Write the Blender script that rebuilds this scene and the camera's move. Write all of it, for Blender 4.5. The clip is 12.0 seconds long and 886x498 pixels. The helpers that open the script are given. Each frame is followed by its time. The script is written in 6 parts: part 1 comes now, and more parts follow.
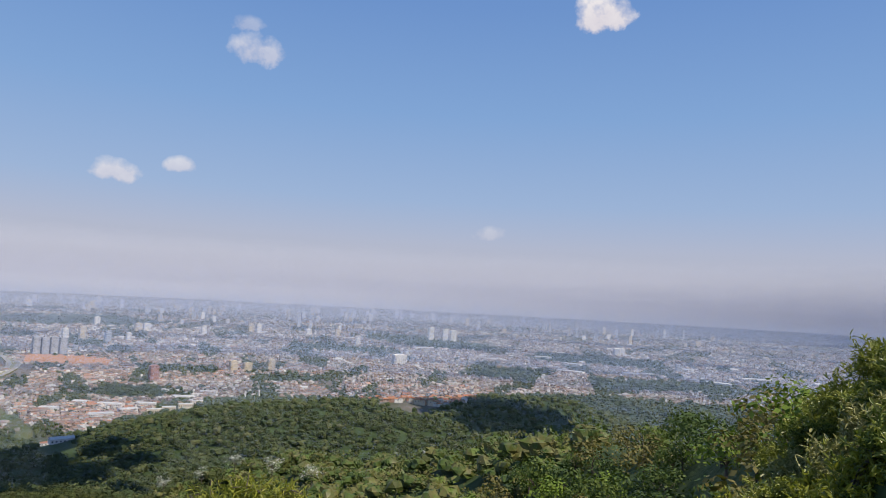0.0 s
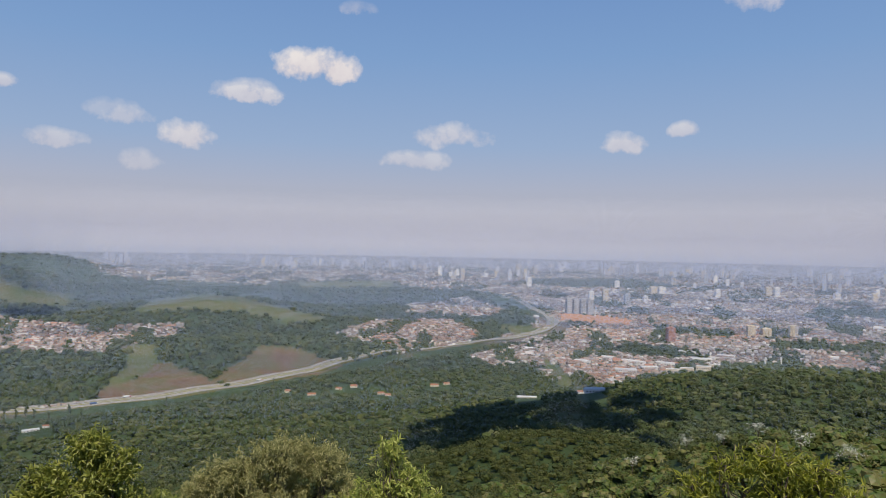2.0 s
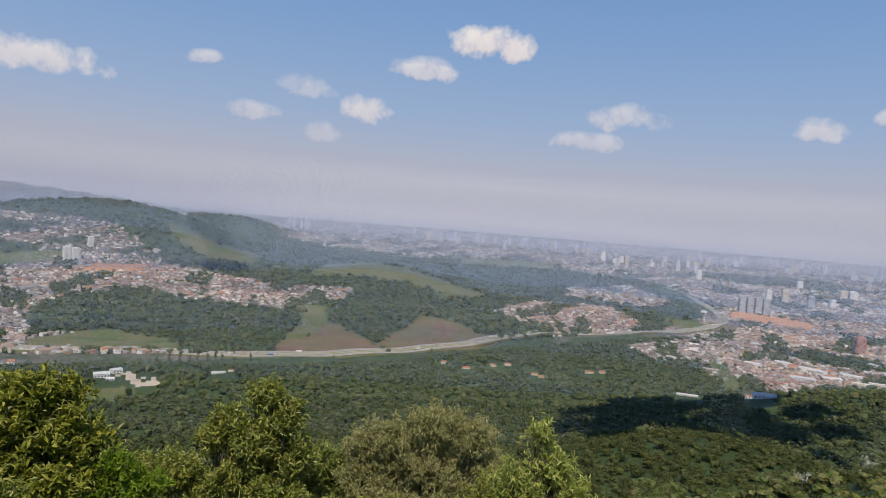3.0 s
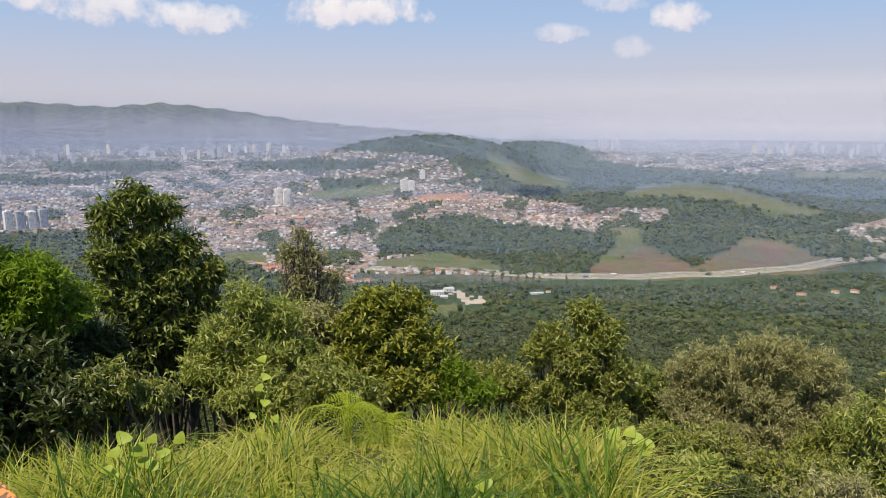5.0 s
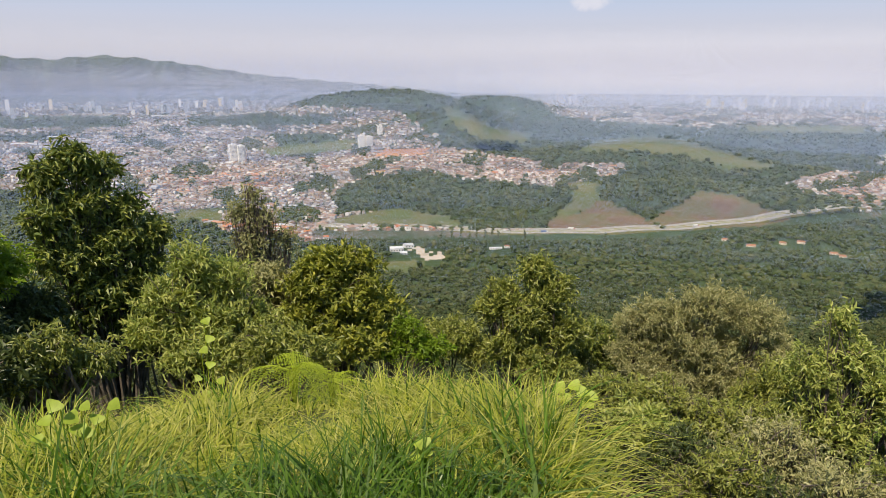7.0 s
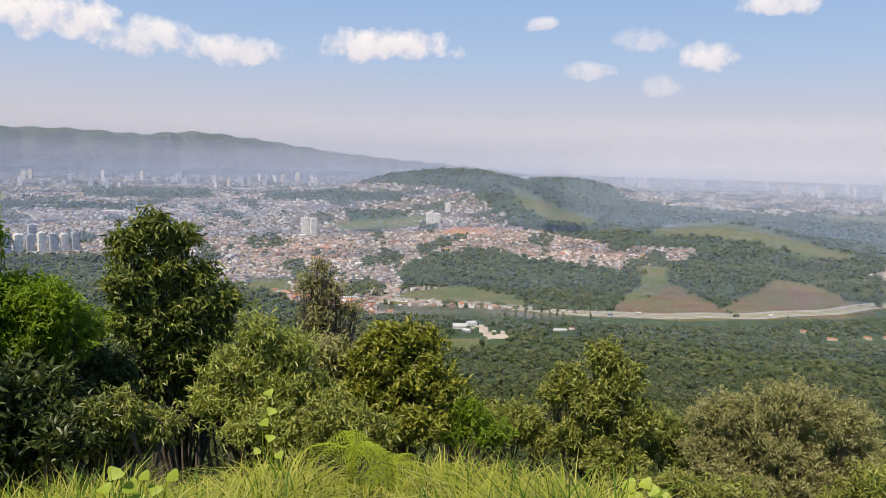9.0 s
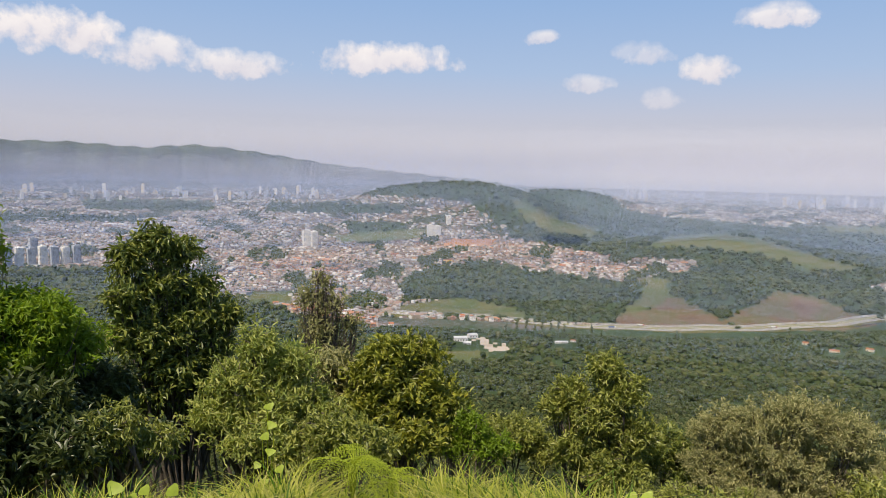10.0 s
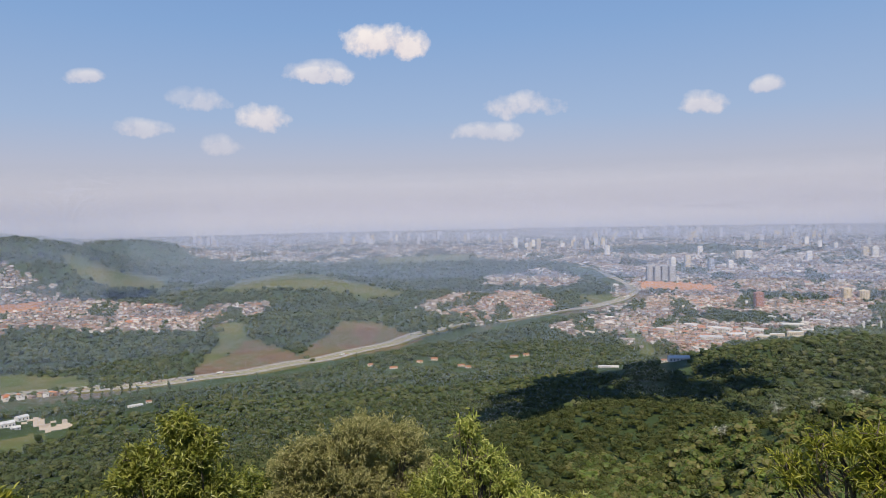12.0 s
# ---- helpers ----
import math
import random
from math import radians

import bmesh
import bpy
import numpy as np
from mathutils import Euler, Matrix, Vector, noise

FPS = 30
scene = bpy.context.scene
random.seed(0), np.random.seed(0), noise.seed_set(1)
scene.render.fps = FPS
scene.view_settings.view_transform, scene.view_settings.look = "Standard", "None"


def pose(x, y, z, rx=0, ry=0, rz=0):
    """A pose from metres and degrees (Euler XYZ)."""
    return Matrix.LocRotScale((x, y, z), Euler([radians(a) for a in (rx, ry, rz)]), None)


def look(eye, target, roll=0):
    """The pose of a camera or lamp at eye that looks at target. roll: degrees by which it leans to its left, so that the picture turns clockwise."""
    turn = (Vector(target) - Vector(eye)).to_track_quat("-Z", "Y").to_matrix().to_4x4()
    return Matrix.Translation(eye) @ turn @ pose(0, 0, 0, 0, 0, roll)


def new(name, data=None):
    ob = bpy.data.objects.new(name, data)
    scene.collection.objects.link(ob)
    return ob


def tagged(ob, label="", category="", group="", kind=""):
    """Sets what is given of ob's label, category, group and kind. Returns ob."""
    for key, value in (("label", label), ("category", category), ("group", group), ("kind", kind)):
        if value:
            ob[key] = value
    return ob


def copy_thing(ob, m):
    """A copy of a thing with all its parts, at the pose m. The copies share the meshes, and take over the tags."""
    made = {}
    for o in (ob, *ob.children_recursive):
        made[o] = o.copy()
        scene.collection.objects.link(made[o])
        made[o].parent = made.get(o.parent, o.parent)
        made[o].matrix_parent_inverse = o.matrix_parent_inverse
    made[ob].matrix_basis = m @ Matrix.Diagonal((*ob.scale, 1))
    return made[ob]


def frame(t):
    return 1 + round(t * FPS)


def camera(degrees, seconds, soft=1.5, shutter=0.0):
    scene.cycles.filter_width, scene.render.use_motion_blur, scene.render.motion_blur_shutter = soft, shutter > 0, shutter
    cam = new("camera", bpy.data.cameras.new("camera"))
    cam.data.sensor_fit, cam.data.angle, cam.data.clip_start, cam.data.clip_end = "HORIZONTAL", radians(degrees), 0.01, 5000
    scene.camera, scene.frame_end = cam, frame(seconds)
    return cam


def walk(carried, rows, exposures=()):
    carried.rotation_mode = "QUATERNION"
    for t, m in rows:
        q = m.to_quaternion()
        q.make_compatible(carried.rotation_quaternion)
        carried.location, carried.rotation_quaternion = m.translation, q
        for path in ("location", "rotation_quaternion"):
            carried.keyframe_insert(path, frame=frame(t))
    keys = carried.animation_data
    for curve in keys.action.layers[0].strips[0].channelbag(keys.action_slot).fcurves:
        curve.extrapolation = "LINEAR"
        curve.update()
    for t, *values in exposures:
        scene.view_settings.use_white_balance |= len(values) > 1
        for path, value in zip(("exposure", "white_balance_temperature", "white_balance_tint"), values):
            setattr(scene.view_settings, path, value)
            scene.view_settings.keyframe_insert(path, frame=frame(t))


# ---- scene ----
EYE = 350.0            # height of the lookout over the valley floor
cam = camera(65.0, 12.0, soft=0.6)
# seconds, drift of the camera in metres, yaw to the left, pitch, lean
PATH = [
    (0.0, 0.108, -0.057, 0.019, 0.00, 4.20, 3.07),
    (0.5, 0.108, -0.057, 0.019, 20.21, 2.72, 3.93),
    (1.0, 0.106, -0.058, 0.018, 29.29, 1.12, 0.77),
    (1.5, 0.104, -0.058, 0.017, 35.25, 0.39, -1.15),
    (2.0, 0.101, -0.059, 0.016, 40.10, -0.30, 1.09),
    (2.5, 0.097, -0.060, 0.014, 47.75, -2.48, 3.80),
    (2.7, 0.093, -0.061, 0.013, 50.60, -2.65, 4.30),
    (4.3, 0.087, -0.062, 0.010, 65.63, -4.55, 2.03),
    (4.5, 0.039, -0.056, -0.004, 70.90, -6.01, 1.04),
    (5.0, -0.021, -0.057, -0.028, 78.49, -9.95, 0.07),
    (5.5, -0.051, -0.033, -0.056, 79.93, -13.96, 0.91),
    (6.0, -0.158, 0.007, -0.048, 77.87, -14.30, 1.87),
    (6.5, -0.123, 0.038, -0.037, 74.57, -13.85, 0.04),
    (7.0, -0.039, 0.051, -0.020, 75.05, -13.57, 0.13),
    (7.5, -0.070, 0.058, -0.011, 77.63, -10.99, 1.10),
    (9.5, -0.113, 0.039, -0.018, 80.80, -6.97, 1.32),
    (10.0, -0.100, 0.044, -0.008, 80.62, -6.24, 1.26),
    (10.5, -0.133, 0.082, -0.007, 74.35, -4.87, 0.96),
    (11.0, -0.063, 0.085, 0.029, 59.67, -2.29, 0.42),
    (11.5, -0.011, 0.114, 0.036, 48.86, -1.93, -1.17),
    (12.0, 0.039, 0.097, 0.043, 46.29, -2.54, -1.22),
]


def cam_pose(x, y, z, yaw, pitch, lean):
    return pose(x, y, EYE + z, 0, 0, yaw) @ pose(0, 0, 0, 90 + pitch, 0, 0) @ pose(0, 0, 0, 0, 0, lean)


walk(cam, [(r[0], cam_pose(*r[1:])) for r in PATH],
     exposures=[(0.0, 0.01, 6720, 12), (1.5, -0.12, 6820, 12), (2.5, -0.12, 6870, 12), (4.5, 0.08, 6920, 12), (5.5, 0.36, 7250, 12), (7.0, 0.38, 7250, 12), (9.5, 0.26, 7250, 12), (10.5, 0.20, 7200, 13), (12.0, 0.04, 7000, 13)])

# ---- world and sun ----
SUN_AZ, SUN_EL = 226.0, 58.0     # bearing to the left of +y, height
SKY_STRENGTH = 0.09


def bearing(az, el=0.0):
    a, e = radians(az), radians(el)
    return Vector((-math.sin(a) * math.cos(e), math.cos(a) * math.cos(e), math.sin(e)))


class Nodes:
    """Short hand for building a node tree."""

    def __init__(self, tree):
        self.tree = tree
        tree.nodes.clear()

    def add(self, kind, **fields):
        n = self.tree.nodes.new(kind)
        for k, v in fields.items():
            setattr(n, k, v)
        return n

    def put(self, socket, value):
        if isinstance(value, bpy.types.NodeSocket):
            self.tree.links.new(value, socket)
        elif value is not None:
            socket.default_value = value

    def math(self, op, a, b=None, c=None, clamp=False):
        n = self.add("ShaderNodeMath", operation=op, use_clamp=clamp)
        for s, v in zip(n.inputs, (a, b, c)):
            self.put(s, v)
        return n.outputs[0]

    def mix(self, fac, a, b, blend="MIX"):
        n = self.add("ShaderNodeMix", data_type="RGBA", blend_type=blend)
        self.put(n.inputs[0], fac)
        self.put(n.inputs[6], a)
        self.put(n.inputs[7], b)
        return n.outputs[2]

    def ramp(self, fac, stops):
        n = self.add("ShaderNodeValToRGB")
        self.put(n.inputs[0], fac)
        el = n.color_ramp.elements
        while len(el) < len(stops):
            el.new(0.5)
        for e, (p, c) in zip(el, stops):
            e.position, e.color = p, (*c, 1)
        return n.outputs[0]

    def noise(self, scale, detail=4.0, rough=0.55, vec=None, out=0, dist=0.0):
        n = self.add("ShaderNodeTexNoise")
        n.inputs["Scale"].default_value, n.inputs["Detail"].default_value = scale, detail
        n.inputs["Roughness"].default_value, n.inputs["Distortion"].default_value = rough, dist
        if vec is not None:
            self.put(n.inputs["Vector"], vec)
        return n.outputs[out]


world = bpy.data.worlds.new("sky")
scene.world = world
world.use_nodes = True
W = Nodes(world.node_tree)
sky = W.add("ShaderNodeTexSky", sky_type="NISHITA", sun_disc=False)
sky.sun_elevation, sky.sun_rotation = radians(SUN_EL), radians(180 - (SUN_AZ - 180))
sky.dust_density, sky.air_density, sky.altitude = 3.0, 1.0, 1100.0
way = W.add("ShaderNodeTexCoord").outputs["Generated"]
sep = W.add("ShaderNodeSeparateXYZ")
W.put(sep.inputs[0], way)
height = sep.outputs[2]
clear = W.mix(1.0, sky.outputs[0], (SKY_STRENGTH,) * 3 + (1,), "MULTIPLY")
# the city's smog lies along the horizon, blue above
smog = W.ramp(W.math("MULTIPLY_ADD", height, 1.0, 0.1), [
    (0.0, (0.43, 0.43, 0.50)), (0.10, (0.445, 0.45, 0.54)), (0.14, (0.46, 0.475, 0.58)), (0.18, (0.44, 0.49, 0.65)), (0.24, (0.33, 0.47, 0.72)),
    (0.36, (0.22, 0.40, 0.72)), (0.50, (0.15, 0.31, 0.66)), (1.0, (0.10, 0.24, 0.60))])
tone = W.mix(0.85, clear, smog)
# small fair-weather clouds: bearing, height, half width, half height in degrees, density
CLOUDS = [
    (-12.0, 22.8, 2.4, 1.5, 0.9), (15.9, 18.4, 2.0, 1.2, 0.5), (16.8, 20.4, 1.4, 0.6, 0.3), (25.8, 8.2, 1.7, 0.9, 0.75), (21.0, 9.2, 1.3, 0.7, 0.65),
    (-3.5, 5.5, 1.3, 0.6, 0.4), (50.6, 13.9, 3.6, 1.4, 0.95), (55.9, 11.5, 2.6, 0.8, 0.7), (64.8, 9.2, 1.7, 0.8, 0.5), (60.5, 8.0, 2.0, 1.1, 0.9),
    (63.6, 6.0, 1.6, 0.8, 0.5), (69.5, 7.2, 2.3, 0.7, 0.6), (39.5, 8.8, 3.3, 1.1, 0.65), (42.7, 6.8, 2.8, 0.8, 0.6), (47.3, 18.5, 1.4, 0.5, 0.3),
    (15.1, 18.4, 1.5, 0.5, 0.0), (73.0, 10.6, 1.6, 0.6, 0.6), (65.5, 9.6, 2.0, 0.7, 0.3), (85.6, 8.7, 5.2, 1.3, 0.9), (97.5, 7.7, 4.6, 1.1, 0.85),
    (103.0, 8.2, 3.6, 1.4, 0.8), (109.5, 9.0, 4.2, 1.7, 0.9), (118.0, 8.0, 4.5, 1.5, 0.8), (56.0, 11.8, 2.6, 0.8, 0.5), (132.0, 12.0, 5.0, 2.0, 0.8)]
warp = W.noise(15.0, 3.0, 0.5, way)
billow = W.noise(38.0, 6.0, 0.55, way)
wisp = W.noise(19.0, 6.0, 0.6, way)
az_n = W.math("ARCTAN2", W.math("MULTIPLY", sep.outputs[0], -1.0), sep.outputs[1])
el_n = W.math("ARCSINE", height)
az_w = W.math("MULTIPLY_ADD", W.math("SUBTRACT", warp, 0.5), 0.05, az_n)
el_w = W.math("MULTIPLY_ADD", W.math("SUBTRACT", wisp, 0.5), 0.022, el_n)
lumps = W.math("ADD", W.math("MULTIPLY_ADD", billow, 1.5, -0.75), W.math("MULTIPLY_ADD", wisp, 1.6, -0.8))
cover = crown_light = None
for az, el, hw, hh, dens in CLOUDS:
    if dens <= 0:
        continue
    u = W.math("MULTIPLY", W.math("SUBTRACT", az_w, radians(az)), 0.88 / radians(hw))
    v = W.math("MULTIPLY", W.math("SUBTRACT", el_w, radians(el)), 0.72 / radians(hh))
    # flat bases: the lower half falls off faster
    vb = W.math("MULTIPLY", v, W.math("MULTIPLY_ADD", W.math("LESS_THAN", v, 0.0), 0.75, 1.0))
    d = W.math("ADD", W.math("MULTIPLY", u, u), W.math("MULTIPLY", vb, vb))
    body = W.math("ADD", W.math("SUBTRACT", 0.92, d), lumps)
    m = W.math("MULTIPLY", W.math("MULTIPLY", body, 1.35, clamp=True), dens)
    top = W.math("MULTIPLY", m, W.math("MULTIPLY_ADD", v, 0.42, 0.55, clamp=True))
    cover = m if cover is None else W.math("MAXIMUM", cover, m)
    crown_light = top if crown_light is None else W.math("MAXIMUM", crown_light, top)
lit = W.math("DIVIDE", crown_light, W.math("ADD", cover, 0.02))
white = W.ramp(W.math("MULTIPLY_ADD", W.math("SUBTRACT", billow, 0.5), 0.9, lit), [(0.1, (0.60, 0.58, 0.66)), (0.5, (0.76, 0.73, 0.77)), (0.85, (0.87, 0.845, 0.85))])
# low clouds sink into the smog
lift = W.math("MULTIPLY_ADD", height, 5.0, -0.05, clamp=True)
tone = W.mix(W.math("MULTIPLY", cover, W.math("MULTIPLY_ADD", lift, 0.6, 0.4)), tone, white)
back = W.add("ShaderNodeBackground")
W.put(back.inputs[0], tone)
back.inputs[1].default_value = 1.0
W.put(W.add("ShaderNodeOutputWorld").inputs[0], back.outputs[0])

sun = new("sun", bpy.data.lights.new("sun", "SUN"))
sun.data.energy, sun.data.angle, sun.data.color = 4.9, radians(0.5), (1.0, 0.92, 0.78)
sun.matrix_world = look((0, 0, 0), -bearing(SUN_AZ, SUN_EL)) 

# ---- materials ----


def material(name, colours, scale=1.0, rough=0.85, by="noise", bump=0.0, bump_scale=8.0, spec=0.2, glow=0.0, fine_mix=0.35, metal=0.0):
    """Colours spread by noise, by object or by island, with a second, finer variation and a relief."""
    m = bpy.data.materials.new(name)
    m.use_nodes = True
    N = Nodes(m.node_tree)
    co = N.add("ShaderNodeNewGeometry")
    pos = co.outputs["Position"]
    big = N.noise(scale, 5.0, 0.6, pos)
    if by == "island":
        pick = co.outputs["Random Per Island"]
    elif by == "object":
        pick = N.add("ShaderNodeObjectInfo").outputs["Random"]
    else:
        pick = N.math("MULTIPLY_ADD", big, 2.2, -0.6, clamp=True)
    n = len(colours)
    col = N.ramp(pick, [(i / max(1, n - 1), c) for i, c in enumerate(colours)])
    small = N.noise(scale * 7.3, 3.0, 0.6, pos)
    shade = N.math("MULTIPLY_ADD", N.math("ADD", N.math("SUBTRACT", small, 0.5), N.math("SUBTRACT", big, 0.5)), fine_mix * 1.6, 1.0)
    grey = N.add("ShaderNodeCombineColor")
    for s in grey.inputs:
        N.put(s, shade)
    col = N.mix(1.0, col, grey.outputs[0], "MULTIPLY")
    b = N.add("ShaderNodeBsdfPrincipled")
    N.put(b.inputs["Base Color"], col)
    b.inputs["Roughness"].default_value = rough
    b.inputs["Specular IOR Level"].default_value = spec
    b.inputs["Metallic"].default_value = metal
    if bump:
        bp = N.add("ShaderNodeBump")
        bp.inputs["Strength"].default_value, bp.inputs["Distance"].default_value = 1.0, bump
        N.put(bp.inputs["Height"], N.noise(bump_scale, 4.0, 0.65, pos))
        N.put(b.inputs["Normal"], bp.outputs[0])
    out = b.outputs[0]
    if glow:
        # thin leaves let light through
        t = N.add("ShaderNodeBsdfTranslucent")
        N.put(t.inputs[0], N.mix(1.0, col, (1.25, 1.25, 0.55, 1), "MULTIPLY"))
        mx = N.add("ShaderNodeMixShader")
        mx.inputs[0].default_value = glow
        N.put(mx.inputs[1], out)
        N.put(mx.inputs[2], t.outputs[0])
        out = mx.outputs[0]
    N.put(N.add("ShaderNodeOutputMaterial").inputs[0], out)
    return m


M_FLOOR = material("forest_floor", [(0.025, 0.045, 0.015), (0.05, 0.075, 0.025)], 0.02, bump=0.6, bump_scale=0.3)
M_URBAN = material("urban_ground", [(0.10, 0.09, 0.08), (0.15, 0.13, 0.11), (0.045, 0.06, 0.03), (0.11, 0.10, 0.085)], 0.008)
M_MEADOW = material("meadow", [(0.062, 0.092, 0.024), (0.088, 0.108, 0.036), (0.115, 0.11, 0.05), (0.066, 0.10, 0.026)], 0.010, bump=0.4, bump_scale=0.2)
M_DRY = material("dry_slope", [(0.125, 0.082, 0.050), (0.15, 0.10, 0.062), (0.10, 0.095, 0.04), (0.135, 0.09, 0.055)], 0.012, bump=0.5, bump_scale=0.2)
M_SOIL = material("red_soil", [(0.33, 0.15, 0.08), (0.42, 0.23, 0.13), (0.26, 0.13, 0.07)], 0.02)
M_SAND = material("sandy_yard", [(0.36, 0.29, 0.22), (0.46, 0.39, 0.31), (0.30, 0.24, 0.18)], 0.03)
M_RANGE = material("far_range", [(0.030, 0.050, 0.028), (0.05, 0.07, 0.035)], 0.02, bump=3.0, bump_scale=0.05)
M_TURF = material("turf", [(0.05, 0.09, 0.015), (0.10, 0.14, 0.03), (0.09, 0.08, 0.03)], 1.5, bump=0.03, bump_scale=20)
M_CROWN = material("forest_crown", [(0.029, 0.045, 0.018), (0.056, 0.076, 0.026), (0.037, 0.056, 0.021), (0.092, 0.103, 0.037), (0.047, 0.067, 0.024), (0.105, 0.110, 0.049)], 0.085, fine_mix=0.62, by="island", bump=0.9, bump_scale=0.7)
M_WALL = material("house_wall", [(0.36, 0.34, 0.31), (0.24, 0.165, 0.125), (0.60, 0.58, 0.54), (0.25, 0.225, 0.20), (0.20, 0.145, 0.115), (0.38, 0.33, 0.26), (0.76, 0.75, 0.72), (0.22, 0.215, 0.21)], 0.3, by="island")
M_ROOF = material("house_roof", [(0.29, 0.15, 0.10), (0.19, 0.18, 0.17), (0.30, 0.18, 0.125), (0.25, 0.235, 0.22), (0.21, 0.14, 0.11), (0.31, 0.22, 0.17), (0.58, 0.57, 0.55), (0.14, 0.135, 0.13)], 0.3, by="island")
M_ROOF_TILE = material("house_tiles", [(0.38, 0.165, 0.09), (0.30, 0.15, 0.09), (0.43, 0.22, 0.125), (0.24, 0.20, 0.17), (0.46, 0.28, 0.19), (0.26, 0.23, 0.21)], 0.3, by="island")
TILED = [[(31, 5.4), (22, 5.3), (8, 5.9), (8, 6.6), (17, 7.0), (30, 8.4)], [(47, 6.0), (36, 5.2), (35, 7.2), (40, 8.2), (46, 8.6)], [(83, 5.4), (72, 4.8), (60, 6.2), (60, 7.6), (74, 7.8), (83, 8.6)], [(12, 7.2), (-6, 6.8), (-6, 8.8), (12, 8.4)], [(98, 7.0), (88, 6.4), (88, 8.4), (96, 8.6)], [(31, 8.6), (19, 8.8), (22, 10), (30, 11)]]
M_ASPHALT = material("asphalt", [(0.22, 0.205, 0.185), (0.28, 0.265, 0.24)], 0.05)

# ---- the lie of the land ----
FLAT, REACH = 2000.0, 2850.0      # true to scale out to FLAT; farther land is drawn in, as far lands are in a relief model


def pulled(R):
    return np.where(R < FLAT, R, FLAT + REACH * (1 - np.exp(-(np.maximum(R, FLAT) - FLAT) / REACH)))


def true_range(r):
    return np.where(r < FLAT, r, FLAT - REACH * np.log(np.maximum(1e-4, 1 - (np.maximum(r, FLAT) - FLAT) / REACH)))


def polar(x, y):
    return np.hypot(x, y), np.degrees(np.arctan2(-x, y))


# bearing, distance, height, half length across, half length along the sight
HILLS = [
    (11, 1150, 128, 330, 270), (31, 600, 62, 120, 120), (-9, 1500, 112, 300, 200), (57, 2180, 48, 420, 170), (58, 3000, 92, 260, 220),
    (80.5, 3700, 176, 430, 330), (86, 3750, 48, 300, 200), (75, 3500, 90, 260, 260), (70.5, 4250, 130, 330, 140), (57, 3650, 30, 700, 130), (40, 3550, 22, 500, 120),
    (74, 2700, 40, 380, 260), (112, 1500, 70, 420, 260), (66, 2600, 30, 200, 200), (52, 2700, 25, 300, 150), (38, 3100, 22, 250, 160), (5, 2900, 14, 500, 250), (20, 3500, 12, 400, 200), (96, 3300, 18, 500, 250)]


def land(x, y):
    """Height of the ground."""
    r, az = polar(x, y)
    flank = np.interp(r, [0, 3, 4.5, 6, 10, 20, 60, 150, 300, 600, 900, 1200, 1500, 1900],
                      [348.35, 348.1, 347.8, 347.0, 344.4, 338, 318, 280, 215, 115, 62, 30, 8, 0])
    flank = flank - 1.5 * np.clip((r - 2.2) / 1.6, 0, 1) * np.clip((64 - az) / 9, 0, 1) * np.clip((az - 30) / 8, 0, 1) * np.clip((14 - r) / 6, 0, 1)
    far = np.where(r > FLAT, EYE * (1 - r / true_range(np.minimum(r, 4846.0))), 0.0)
    z = np.where(r < 1900, flank, far)
    # the spur that runs off to the right, past the lookout
    rc = np.interp(az, [-60, -33, -27, -19, -10, 0, 9, 20, 27, 40], [16, 22, 70, 130, 190, 240, 300, 380, 420, 460])
    zc = np.interp(az, [-60, -36, -32.6, -29.5, -27, -19, -10, 0, 9, 15, 20, 27, 40], [352, 350.6, 348.4, 343.2, 339.5, 326.5, 312.5, 292, 278, 259, 236, 190, 60])
    q = np.clip(r / rc, 0, 1)
    rise = 348.35 + (zc - 348.35) * q - 0.16 * rc * 0.5 * np.sin(np.pi * q) * np.clip(rc / 120, 0, 1)
    spur = np.where(r < rc, rise, zc - 0.62 * (r - rc))
    wgt = np.clip((42 - az) / 8, 0, 1) * np.clip((az + 170) / 20, 0, 1)
    z = np.where(r > 12, np.maximum(z, spur * wgt + z * (1 - wgt)), z + (np.maximum(z, spur * wgt + z * (1 - wgt)) - z) * np.clip((r - 5) / 7, 0, 1))
    for haz, hr, h, sa, sr in HILLS:
        a = np.radians(((az - haz + 180) % 360) - 180)
        along, across = r * np.cos(a) - hr, r * np.sin(a)
        z = z + h * np.exp(-0.5 * ((across / sa) ** 2 + (along / sr) ** 2)) * (np.abs(a) < 1.2)
    # the mountain range behind the city
    crest = np.interp(az, [60, 72, 78, 84.8, 89.4, 94.7, 98, 100.4, 103.8, 108.3, 113, 125, 150], [-1.6, -1.2, -0.5, 0.04, 0.45, 1.2, 1.6, 1.75, 1.42, 1.66, 1.64, 1.5, -1.6])
    top = EYE + 4930 * np.tan(np.radians(crest + 0.06 * np.sin(az * 2.9) + 0.035 * np.sin(az * 7.1 + 1)))
    lift = np.clip((r - 4790 - 25 * np.sin(az * 1.7) - 12 * np.sin(az * 4.3)) / 140, 0, 1)
    z = np.where(r > 4790, np.maximum(z, z + (top - z) * (lift * lift * (3 - 2 * lift))), z)
    # folds of the ground
    rough = 5 * np.sin(x / 71 + 1.3) * np.sin(y / 83) + 2.5 * np.sin(x / 29 - y / 37)
    return z + rough * np.clip((r - 120) / 500, 0, 1) * np.clip((4700 - r) / 2600, 0.12, 1)


def on_land(az, r):
    x, y = -math.sin(radians(az)) * r, math.cos(radians(az)) * r
    return Vector((x, y, float(land(np.array([x]), np.array([y]))[0])))


